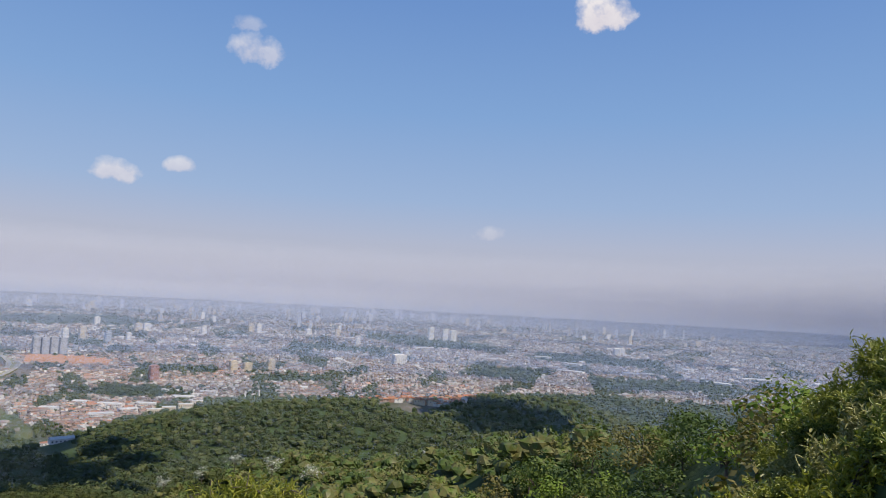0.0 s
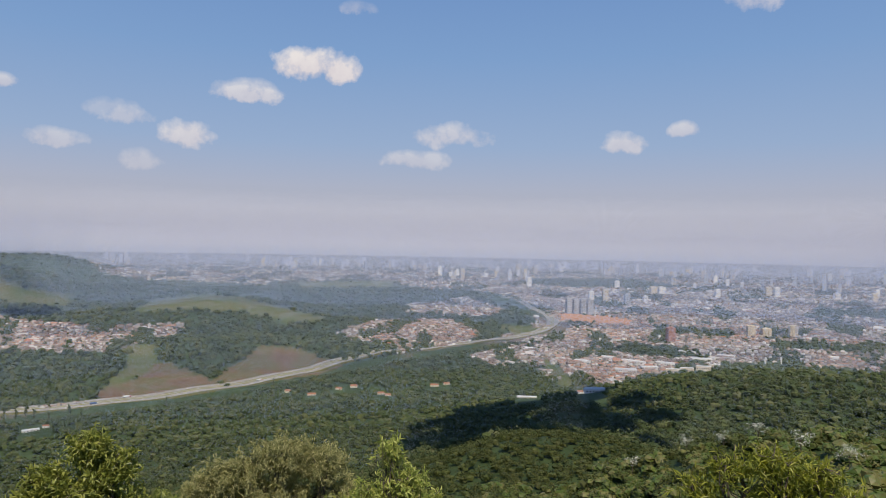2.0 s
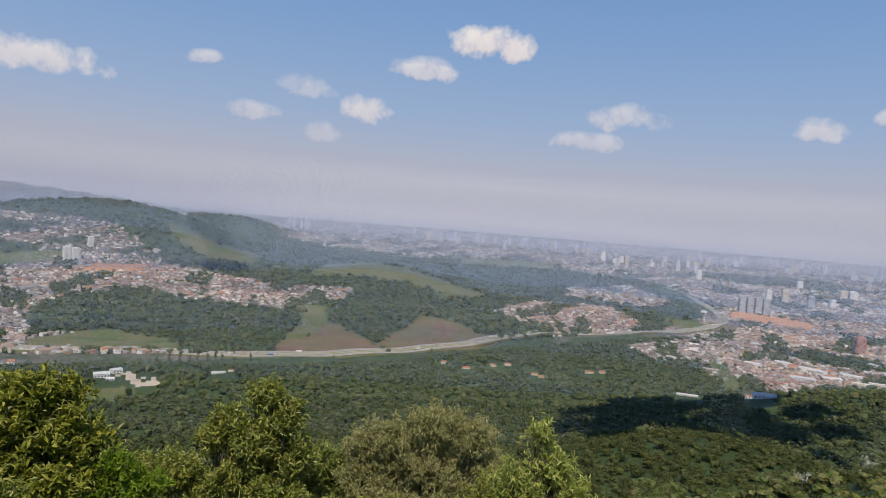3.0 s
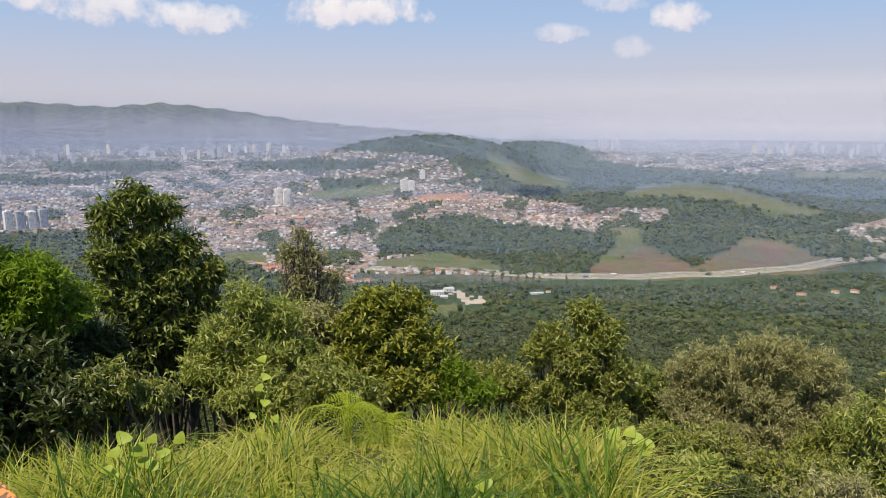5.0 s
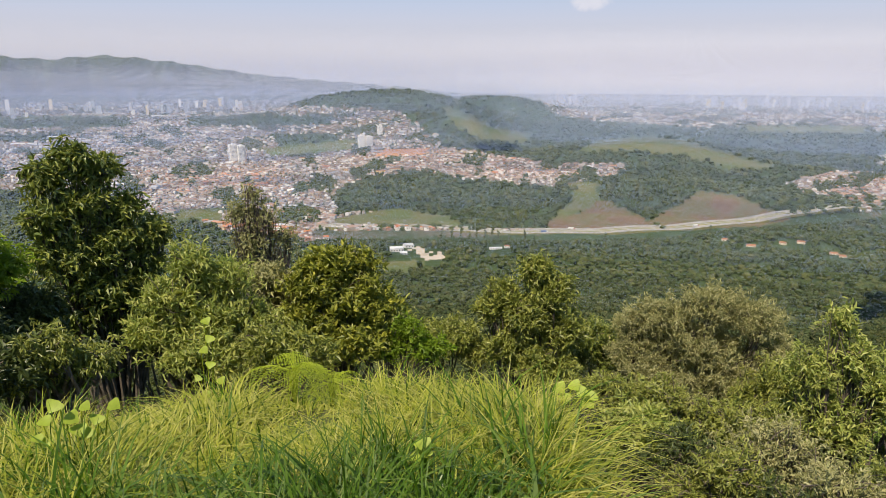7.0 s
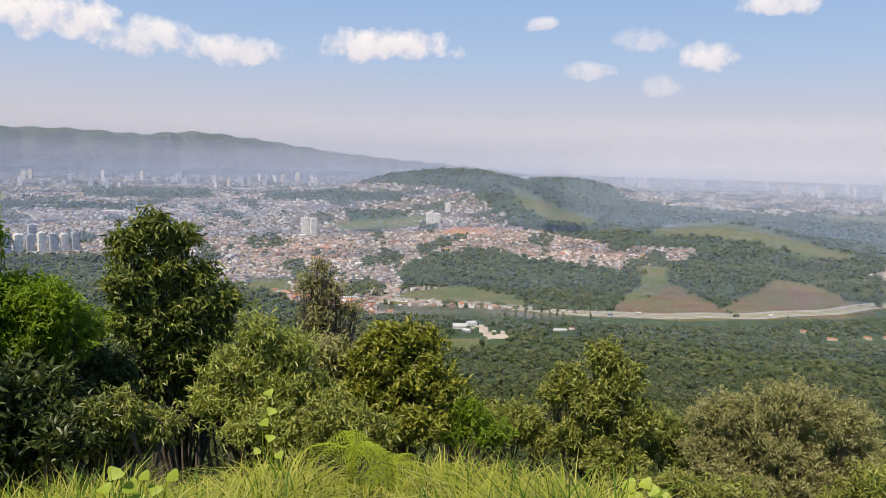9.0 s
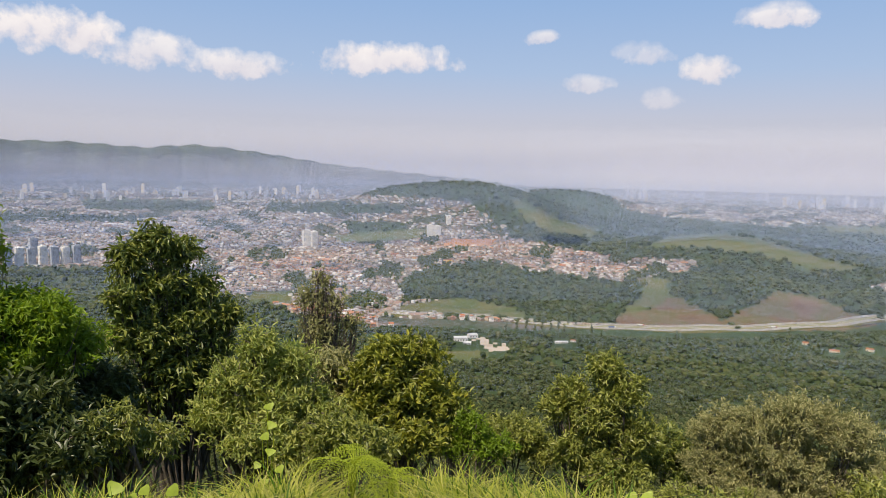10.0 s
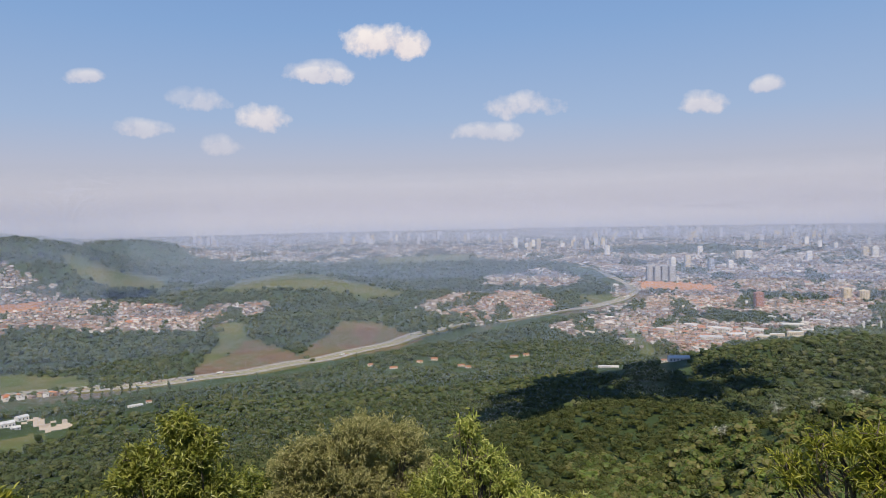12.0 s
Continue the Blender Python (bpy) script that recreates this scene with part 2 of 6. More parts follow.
SIGHT_R = np.concatenate([np.arange(60, 1500, 6.0), np.arange(1500, 4846, 4.0)])


def sight(az, dip):
    """The spot of land that the lookout sees at a bearing and a dip under the horizon; nearest slope first."""
    x, y = -math.sin(radians(az)) * SIGHT_R, math.cos(radians(az)) * SIGHT_R
    ang = np.degrees(np.arctan2(land(x, y) - EYE, SIGHT_R))
    hit = np.nonzero(ang > -dip)[0]
    k = hit[0] if len(hit) else len(SIGHT_R) - 1
    return Vector((x[k], y[k], float(land(x[k:k + 1], y[k:k + 1])[0])))


def in_poly(az, dip, poly):
    inside = np.zeros(az.shape, bool)
    for (x1, y1), (x2, y2) in zip(poly, poly[1:] + poly[:1]):
        c = ((y1 > dip) != (y2 > dip)) & (az < (x2 - x1) * (dip - y1) / (y2 - y1 + 1e-9) + x1)
        inside ^= c
    return inside


# tracts of land by bearing and dip from the lookout
MEADOWS = [[(84.7, 11.6), (84, 10.9), (78.6, 10.2), (74.8, 10.9), (72.9, 11.8)], [(96.6, 9.7), (93, 9.7), (92.5, 11.1), (96.5, 10.7)],
           [(75.3, 1.9), (73.7, 2.3), (70.9, 3.6), (68.2, 4.0), (68, 4.9), (71.8, 4.8), (74.1, 3.5)], [(64.4, 7.9), (62.6, 7.9), (62, 9.4), (65.6, 11.3), (66, 10.6), (64.4, 9.5)],
           [(64.5, 5.6), (62.5, 4.5), (59, 4.2), (56, 4.4), (52.2, 5.4), (48.8, 6.3), (52.5, 6.5), (56, 5.6), (60, 5.3)], [(90, 5.2), (82, 4.6), (82.5, 5.5), (89, 5.9)],
           [(33, 8.6), (31.5, 9.5), (30, 11.4), (29, 10.9), (31, 9.2)], [(35.5, 6.5), (32.5, 6.4), (31.2, 7.0), (34, 7.3)], [(52, 3.2), (44, 3.0), (44, 3.5), (52, 3.7)], [(80.5, 14.6), (76.5, 14.5), (77, 15.5), (80.5, 15.6)]]
DRYS = [[(54.6, 8.2), (52, 8.3), (48, 9.9), (50, 10.6), (57.5, 11.4), (58, 10.6), (55.9, 9.2)], [(62, 9.2), (58, 10.8), (57.5, 11.5), (66, 12.0), (66.4, 11.2), (63.5, 10.3)]]
SOILS = [[(30.5, 5.2), (24.5, 5.6), (24.5, 6.1), (30.5, 5.9)], [(80.5, 5.4), (76, 5.3), (76.5, 5.9), (80.5, 6.0)]]
YARDS = [[(77.9, 13.4), (77.0, 13.4), (75.5, 14.4), (76.5, 14.5)], [(75.6, 13.9), (75.1, 13.9), (74.7, 14.4), (75.3, 14.4)]]
TOWNS = [[(78.96, 5.56), (74.4, 5.3), (69.9, 6.06), (66.7, 6.45), (60.3, 6.4), (60.8, 7.25), (64.7, 8.1), (66.8, 8.4), (71.9, 8.0), (77.0, 7.13), (79.0, 6.92)],
         [(48.7, 7.3), (45.6, 6.25), (39.6, 6.1), (36.9, 7.0), (37.8, 8.1), (41.9, 8.8), (43.4, 9.4), (44.3, 8.1), (46.6, 8.05)], [(43.0, 4.9), (38.2, 4.25), (34.6, 5.2), (36.4, 5.85), (42.8, 5.6)],
         [(37.8, 8.95), (33.8, 8.05), (30.3, 7.5), (30.2, 9.4), (33.0, 9.75), (36.4, 9.85)]]
WOODS = [[(75.4, 6.47), (75.1, 4.05), (74.66, 2.02), (70.5, 1.77), (67.8, 2.52), (63.7, 3.0), (54.8, 3.44), (50.2, 3.1), (45.5, 2.97), (40.9, 3.62), (36.3, 3.8), (33.6, 4.3), (32.3, 5.4), (32.6, 6.3), (36.4, 7.9), (43.8, 9.9), (48, 10.8), (55, 11.4), (64, 11.7), (72.1, 12.1), (79.2, 11.9), (79, 6.9), (77, 7.3)],
         [(99, 9.0), (105, 7.6), (116, 7.2), (116, 11), (108, 12), (99, 12)], [(83.5, 8.5), (81, 7.6), (74.4, 7.8), (66, 8.4), (62, 7.5), (59.5, 6.7), (56, 7), (52, 8.2), (48, 8.6), (43.5, 9.0), (47.5, 10), (56, 11.4), (66, 12), (73, 11.8), (79, 10.2), (84, 10.8)],
         [(78, -1.5), (88, -1.0), (87, 1.9), (79, 2.2), (75.5, 4.6), (72, 5.6), (66, 6.3), (60.5, 6.4), (58, 7), (52, 7.8), (47, 7.6), (45, 6.3), (41.5, 5.6), (37, 5.4), (33.5, 5.1), (33.5, 4.5), (38, 4.2), (46, 3.4), (52, 3.6), (60, 3.4), (66, 2.6), (70, -1.0), (74, -1.0)],
         [(38.5, 8.3), (33, 7.7), (31.5, 8.6), (36, 9.5), (43, 10.3), (46, 9.9)], [(25.5, 7.5), (21, 7.6), (19, 8.3), (24, 8.5), (26, 8.2)], [(14, 6.5), (9, 6.6), (9, 7.0), (15, 7.2)], [(6, 2.9), (-4, 3.4), (-5, 4.0), (2, 3.9), (6, 3.4)],
         [(33, 2.6), (25, 2.4), (20, 2.8), (24, 3.2), (33, 3.1)], [(95, 2.6), (84, 2.7), (84, 3.4), (95, 3.5)], [(108, 2.4), (99, 2.6), (99, 3.4), (108, 3.2)], [(89, 4.1), (83.5, 4.2), (83.5, 5.0), (88, 5.2)], [(-12, 5.6), (-22, 5.2), (-26, 5.7), (-13, 6.5)], [(-8, 3.8), (-18, 4.0), (-18, 4.5), (-8, 4.4)], [(23, 6.0), (17, 6.3), (17.5, 6.6), (23, 6.5)],
         [(40, 8.6), (34, 9.0), (30, 9.6), (34, 10.2), (40, 9.5)], [(114, 3.4), (104, 3.8), (104, 4.3), (114, 4.0)], [(12, 4.0), (4, 4.2), (4, 4.6), (12, 4.5)], [(-3, 5.2), (-9, 5.3), (-8, 6.2), (-2, 6.0)]]


def grove(az, dip):
    """True where a wooded patch lies among the houses."""
    u, v = az / 1.15, 11.0 * np.log(np.maximum(dip, 0.5))
    f = np.sin(u + 1.3 * np.sin(v * 0.7 + 1) + 0.8) * np.sin(v + 1.1 * np.sin(u * 0.6)) + 0.55 * np.sin(2.3 * u - v * 0.8 + 2 * np.sin(u * 0.37)) * np.sin(1.9 * v + 0.7 * u + 1) + 0.22 * np.sin(6.1 * u + 3 * v) * np.sin(5.3 * v - u)
    return f > 0.42


def cover_of(az, r, z):
    """0 woods, 1 town, 2 meadow, 3 dry slope, 4 soil, 5 range, 6 turf, 7 sandy yard"""
    dip = np.degrees(np.arctan2(EYE - z, r))
    wob = 0.12 * np.sin(az * 9 + dip * 7) + 0.07 * np.sin(az * 23 - dip * 31)
    a, d = az + wob * 1.5, dip + wob * 0.5
    edge = np.interp(az, [-40, -19, -10, -4, 1.3, 5.5, 14.8, 23, 27, 29, 34, 40, 47, 66, 73, 83, 86, 92, 97, 104, 116], [6.3, 6.9, 7.0, 7.6, 9.3, 8.4, 8.2, 9.8, 11.0, 11.3, 9.6, 9.9, 10.3, 12.2, 12.5, 12.6, 12.8, 11.8, 10.2, 9.0, 7.4])
    kind = np.where((d < edge) & (r > 1000), 1, 0)
    for code, polys in ((0, WOODS), (1, TOWNS), (2, MEADOWS), (3, DRYS), (4, SOILS), (7, YARDS)):
        for p in polys:
            kind = np.where(in_poly(a, d, p) & (r > 900), code, kind)
    kind = np.where((r > 4800) & (az > 70), 5, kind)
    return np.where(r < 7, 6, kind)


def mesh_object(name, verts, faces, mats, index=None, parent=None, smooth=False):
    """One mesh object from arrays; faces all of one size, or a list."""
    me = bpy.data.meshes.new(name)
    faces = np.asarray(faces)
    nv, (nf, k) = len(verts), faces.shape
    me.vertices.add(nv)
    me.vertices.foreach_set("co", np.asarray(verts, np.float32).ravel())
    me.loops.add(nf * k)
    me.loops.foreach_set("vertex_index", faces.astype(np.int32).ravel())
    me.polygons.add(nf)
    me.polygons.foreach_set("loop_start", np.arange(0, nf * k, k, dtype=np.int32))
    for m in mats:
        me.materials.append(m)
    if index is not None:
        me.polygons.foreach_set("material_index", np.asarray(index, np.int32))
    me.polygons.foreach_set("use_smooth", np.full(nf, smooth))
    me.update(calc_edges=True)
    ob = new(name, me)
    if parent is not None:
        ob.parent = parent
    return ob


RINGS = np.concatenate([[0.4, 1, 1.7, 2.4, 3.1, 3.8, 4.5, 5.2, 6, 7, 8.2, 9.6], np.geomspace(11, 300, 55), np.arange(310, 1500, 14), np.arange(1500, 4600, 16), np.arange(4600, 4800, 8), np.arange(4800, 4965, 6)])
TURNS = np.concatenate([np.arange(-44, 126, 0.36), np.arange(126, 316, 4)])


def ground():
    A, R = np.meshgrid(np.radians(TURNS), RINGS, indexing="ij")
    x, y = -np.sin(A) * R, np.cos(A) * R
    v = np.stack([x, y, land(x, y)], -1).reshape(-1, 3)
    na, nr = len(TURNS), len(RINGS)
    i, j = np.meshgrid(np.arange(na), np.arange(nr - 1), indexing="ij")
    i2 = (i + 1) % na
    f = np.stack([i * nr + j, i * nr + j + 1, i2 * nr + j + 1, i2 * nr + j], -1).reshape(-1, 4)
    c = v[f].mean(1)
    r, az = polar(c[:, 0], c[:, 1])
    kind = cover_of(az, r, c[:, 2])
    hub = len(v)
    v = np.vstack([v, [[0, 0, 348.36]]])
    v = np.vstack([v, v[np.arange(na) * nr]])
    ring0 = hub + 1 + np.arange(0, na - 1, 2)
    f = np.vstack([f, np.stack([np.full(len(ring0), hub), ring0, ring0 + 1, np.minimum(ring0 + 2, hub + na)], -1)])
    kind = np.concatenate([kind, np.full(len(ring0), 6)])
    ob = mesh_object("ground", v, f, [M_FLOOR, M_URBAN, M_MEADOW, M_DRY, M_SOIL, M_RANGE, M_TURF, M_SAND], kind, smooth=True)
    return tagged(ob, "wooded mountainside falling to a valley with fields and city", "ground", kind="structure")


ground()

# what the lookout can see at all: the highest slope so far along each bearing
VIS_AZ = np.arange(-44, 126, 0.5)
VIS_R = np.concatenate([np.geomspace(12, 300, 60), np.arange(310, 4846, 12)])
_A, _R = np.meshgrid(np.radians(VIS_AZ), VIS_R, indexing="ij")
_ang = (land(-np.sin(_A) * _R, np.cos(_A) * _R) + np.clip(_R * 0.012 - 1, 0, 4) - EYE) / _R
VIS_TOP = np.maximum.accumulate(_ang, axis=1)


def in_sight(x, y, z):
    r, az = polar(x, y)
    i = np.clip(((az + 44) / 0.5).round().astype(int), 0, len(VIS_AZ) - 1)
    j = np.clip(np.searchsorted(VIS_R, r - 25) - 1, 0, len(VIS_R) - 1)
    return ((z - EYE) / r > VIS_TOP[i, j]) & (az > -44) & (az < 125)


rng = np.random.default_rng(7)


def dome(seg, rings, lump):
    """A lumpy crown: verts and quads, closed below the widest ring."""
    t = np.linspace(0, 1, rings)
    prof_r = np.array([0.55, 1.0, 0.85, 0.45])[:rings]
    prof_z = np.array([-0.35, 0.1, 0.55, 0.9])[:rings]
    v = []
    for k in range(rings):
        for s in range(seg):
            a = 2 * math.pi * (s + 0.5 * (k % 2)) / seg
            q = 1 + lump * (rng.random() - 0.5) * 2
            v.append((prof_r[k] * q * math.cos(a), prof_r[k] * q * math.sin(a), prof_z[k] * (1 + lump * 0.6 * (rng.random() - 0.5))))
    v.append((0.1, 0, 1.02))
    f = [(k * seg + s, k * seg + (s + 1) % seg, (k + 1) * seg + (s + 1) % seg, (k + 1) * seg + s) for k in range(rings - 1) for s in range(seg)]
    top, k = rings * seg, (rings - 1) * seg
    f += [(k + s, k + (s + 1) % seg, k + (s + 2) % seg, top) for s in range(0, seg, 2)]
    return np.array(v), np.array(f)


def balls(n):
    v = rng.normal(size=(n, 3))
    return v / np.linalg.norm(v, axis=1, keepdims=True)


def leafy_crown(quads, size, flat, lobes_n=7):
    """A crown of lobes covered in leaf sprays."""
    V = []
    per = quads // lobes_n
    for _ in range(lobes_n):
        c, R = rng.normal(size=3) * np.array([0.42, 0.42, 0.22]), 0.45 + 0.25 * rng.random()
        u = balls(per)
        u[:, 2] = np.abs(u[:, 2]) * np.where(rng.random(per) < 0.75, 1, -1)
        p = c + u * R * (0.75 + 0.35 * rng.random((per, 1)))
        nrm = u + 0.5 * balls(per)
        nrm /= np.linalg.norm(nrm, axis=1, keepdims=True)
        s1 = np.cross(nrm, balls(per))
        s1 /= np.linalg.norm(s1, axis=1, keepdims=True)
        s2 = np.cross(nrm, s1)
        s = size * (0.6 + 0.8 * rng.random((per, 1)))
        V.append(np.stack([p - s1 * s, p - s2 * s * 0.6, p + s1 * s, p + s2 * s * 0.6], 1))
    v = np.concatenate(V) * np.array([1, 1, flat])
    v[..., 2] += 0.15
    n = len(v)
    return v.reshape(-1, 3), np.arange(n * 4).reshape(n, 4)


def lobed_crown(lobes_n, seg, rings, rough=0.3, squat=0.8, spread=0.45):
    """A crown of rounded, uneven leaf masses."""
    V, F, base = [], [], 0
    for k in range(lobes_n):
        c = rng.normal(size=3) * np.array([spread, spread, 0.16]) if lobes_n > 1 else np.zeros(3)
        R = (0.5 + 0.25 * rng.random()) if lobes_n > 1 else 0.95
        phi = np.linspace(0, 2.0, rings)[:, None]
        a = (np.arange(seg) + 0.5 * (np.arange(rings)[:, None] % 2)) * 2 * math.pi / seg + rng.random()
        q = R * (1 + rough * 2 * (rng.random((rings, seg)) - 0.5))
        q[0] = R
        v = np.stack([np.sin(phi) * np.cos(a) * q, np.sin(phi) * np.sin(a) * q, np.cos(phi) * squat * q * np.ones_like(a)], -1) + c
        i, j = np.meshgrid(np.arange(rings - 1), np.arange(seg), indexing="ij")
        V.append(v.reshape(-1, 3))
        F.append(np.stack([i * seg + j, (i + 1) * seg + j, (i + 1) * seg + (j + 1) % seg, i * seg + (j + 1) % seg], -1).reshape(-1, 4) + base)
        base += rings * seg
    return np.vstack(V), np.vstack(F)


def tufted(crown, quads, size):
    """A lobed crown with loose sprays standing out of it."""
    v, f = crown[0] * 0.86, crown[1]
    w, g = leafy_crown(quads, size, 0.85, 5)
    return np.vstack([v, w]), np.vstack([f, g + len(v)])


def scatter(name, spots, radii, talls, shapes, mats, smooth=False):
    """One mesh of many crowns."""
    v, f = crowns(spots, radii, talls, shapes)
    return mesh_object(name, v, f, mats, smooth=smooth)


def crowns(spots, radii, talls, shapes):
    V, F, base = [], [], 0
    which = rng.integers(0, len(shapes), len(spots))
    for w, (sv, sf) in enumerate(shapes):
        k = which == w
        n = k.sum()
        if not n:
            continue
        a = rng.random(n) * 6.283
        c, s = np.cos(a)[:, None], np.sin(a)[:, None]
        R, Tt = radii[k][:, None], talls[k][:, None]
        wob = 1 + 0.25 * (rng.random((n, len(sv))) - 0.5)
        x = (sv[None, :, 0] * c - sv[None, :, 1] * s) * R * wob + spots[k][:, :1]
        y = (sv[None, :, 0] * s + sv[None, :, 1] * c) * R * wob + spots[k][:, 1:2]
        z = sv[None, :, 2] * Tt * wob + spots[k][:, 2:3]
        V.append(np.stack([x, y, z], -1).reshape(-1, 3))
        F.append((sf[None] + (np.arange(n) * len(sv))[:, None, None] + base).reshape(-1, sf.shape[1]))
        base += n * len(sv)
    return np.vstack(V), np.vstack(F)


def sown(r0, r1, gap, az0=-42, az1=122):
    """Jittered spots between two distances."""
    n = int((r1 * r1 - r0 * r0) / 2 * radians(az1 - az0) / (gap * gap))
    r = np.sqrt(rng.random(n) * (r1 * r1 - r0 * r0) + r0 * r0)
    az = az0 + (az1 - az0) * rng.random(n)
    x, y = -np.sin(np.radians(az)) * r, np.cos(np.radians(az)) * r
    return x, y, land(x, y), r, az


# the motorway by bearing and dip, nearest stretch first, and its far bend
ROAD = [(85, 12.15), (82.8, 12.25), (75.2, 12.35), (66, 12.3), (57.5, 11.65), (52.8, 10.75), (44.9, 9.45), (39.3, 8.4), (33.3, 7.25), (31.3, 6.7), (30.8, 6.2), (31.3, 5.7), (32.3, 5.3), (34.1, 4.5), (35.4, 4.2)]


def clear_of_road(az, r, z, tall):
    """False where a thing of that height would stand on the motorway or hide it."""
    a = np.array([p[0] for p in ROAD[:10]])[::-1]
    d = np.array([p[1] for p in ROAD[:10]])[::-1]
    mid = np.interp(az, a, d)
    half = np.interp(az, [31, 45, 60, 70, 90], [0.20, 0.24, 0.29, 0.32, 0.32])
    top, foot = np.degrees(np.arctan2(EYE - z - tall, r)), np.degrees(np.arctan2(EYE - z, r))
    blocked = (top < mid + half) & (foot > mid - half * 0.8) & (az > 31) & (az < 86)
    bend = (az > 29.8) & (az < 36) & (foot > np.interp(az, [30.8, 32.3, 35.4], [6.0, 5.0, 4.0])) & (top < np.interp(az, [30.8, 32.3, 35.4], [6.7, 5.6, 4.4]))
    open_ground = np.zeros(az.shape, bool)
    for caz, cdip, ha, hd in ((78.3, 13.75, 1.5, 0.55), (76.3, 14.05, 1.3, 0.5), (70.3, 13.5, 1.1, 0.28), (47.8, 11.7, 1.3, 0.28), (44.7, 12.25, 0.8, 0.25), (50.6, 12.2, 0.7, 0.2), (40.2, 11.45, 1.1, 0.25), (27.9, 11.5, 1.3, 0.4), (33.0, 12.25, 1.2, 0.22), (52.5, 11.9, 0.5, 0.2)):
        open_ground |= (np.abs(az - caz) < ha) & (top < cdip + hd) & (foot > cdip - hd)
    return ~(blocked | bend | open_ground)


def forest():
    near = [tufted(lobed_crown(3, 5, 3), 44, 0.17) for _ in range(12)]
    mid = [lobed_crown(2, 6, 3, spread=0.4) for _ in range(12)]
    wide = [lobed_crown(1, 6, 3, 0.35) for _ in range(8)]
    V, F, base = [], [], 0
    for r0, r1, gap, rad, shapes in ((620, 1100, 10.0, 6.1, near), (1100, 1900, 12.5, 6.9, mid), (1900, 2800, 16, 7.8, wide), (2800, 4000, 23, 10.0, wide), (4000, 4700, 28, 9.0, wide), (1350, 2700, 5.5, 2.3, wide)):
        x, y, z, r, az = sown(r0, r1, gap)
        k = (cover_of(az, r, z) == 0) & in_sight(x, y, z + 12)
        low = rad < 3
        # only low scrub grows where tall trees would hide the motorway
        k &= (clear_of_road(az, r, z, 4.5) & ~clear_of_road(az, r, z, 11)) if low else clear_of_road(az, r, z, 11)
        x, y, z, r = x[k], y[k], z[k], r[k]
        m = len(x)
        shrink = r / true_range(r)
        rr = rad * (0.55 + 0.9 * rng.random(m) ** 1.5) * np.where(r > 2000, 0.55 + 0.45 * shrink, 1)
        tt = rr * (0.85 + 0.5 * rng.random(m))
        v, f = crowns(np.stack([x, y, z + rr * 0.55], -1), rr, tt, shapes)
        V.append(v)
        F.append(f + base)
        base += len(v)
    ob = mesh_object("forest", np.vstack(V), np.vstack(F), [M_CROWN])
    tagged(ob, "dense green broadleaf forest covering slopes and hills", "forest", kind="stuff")


forest()


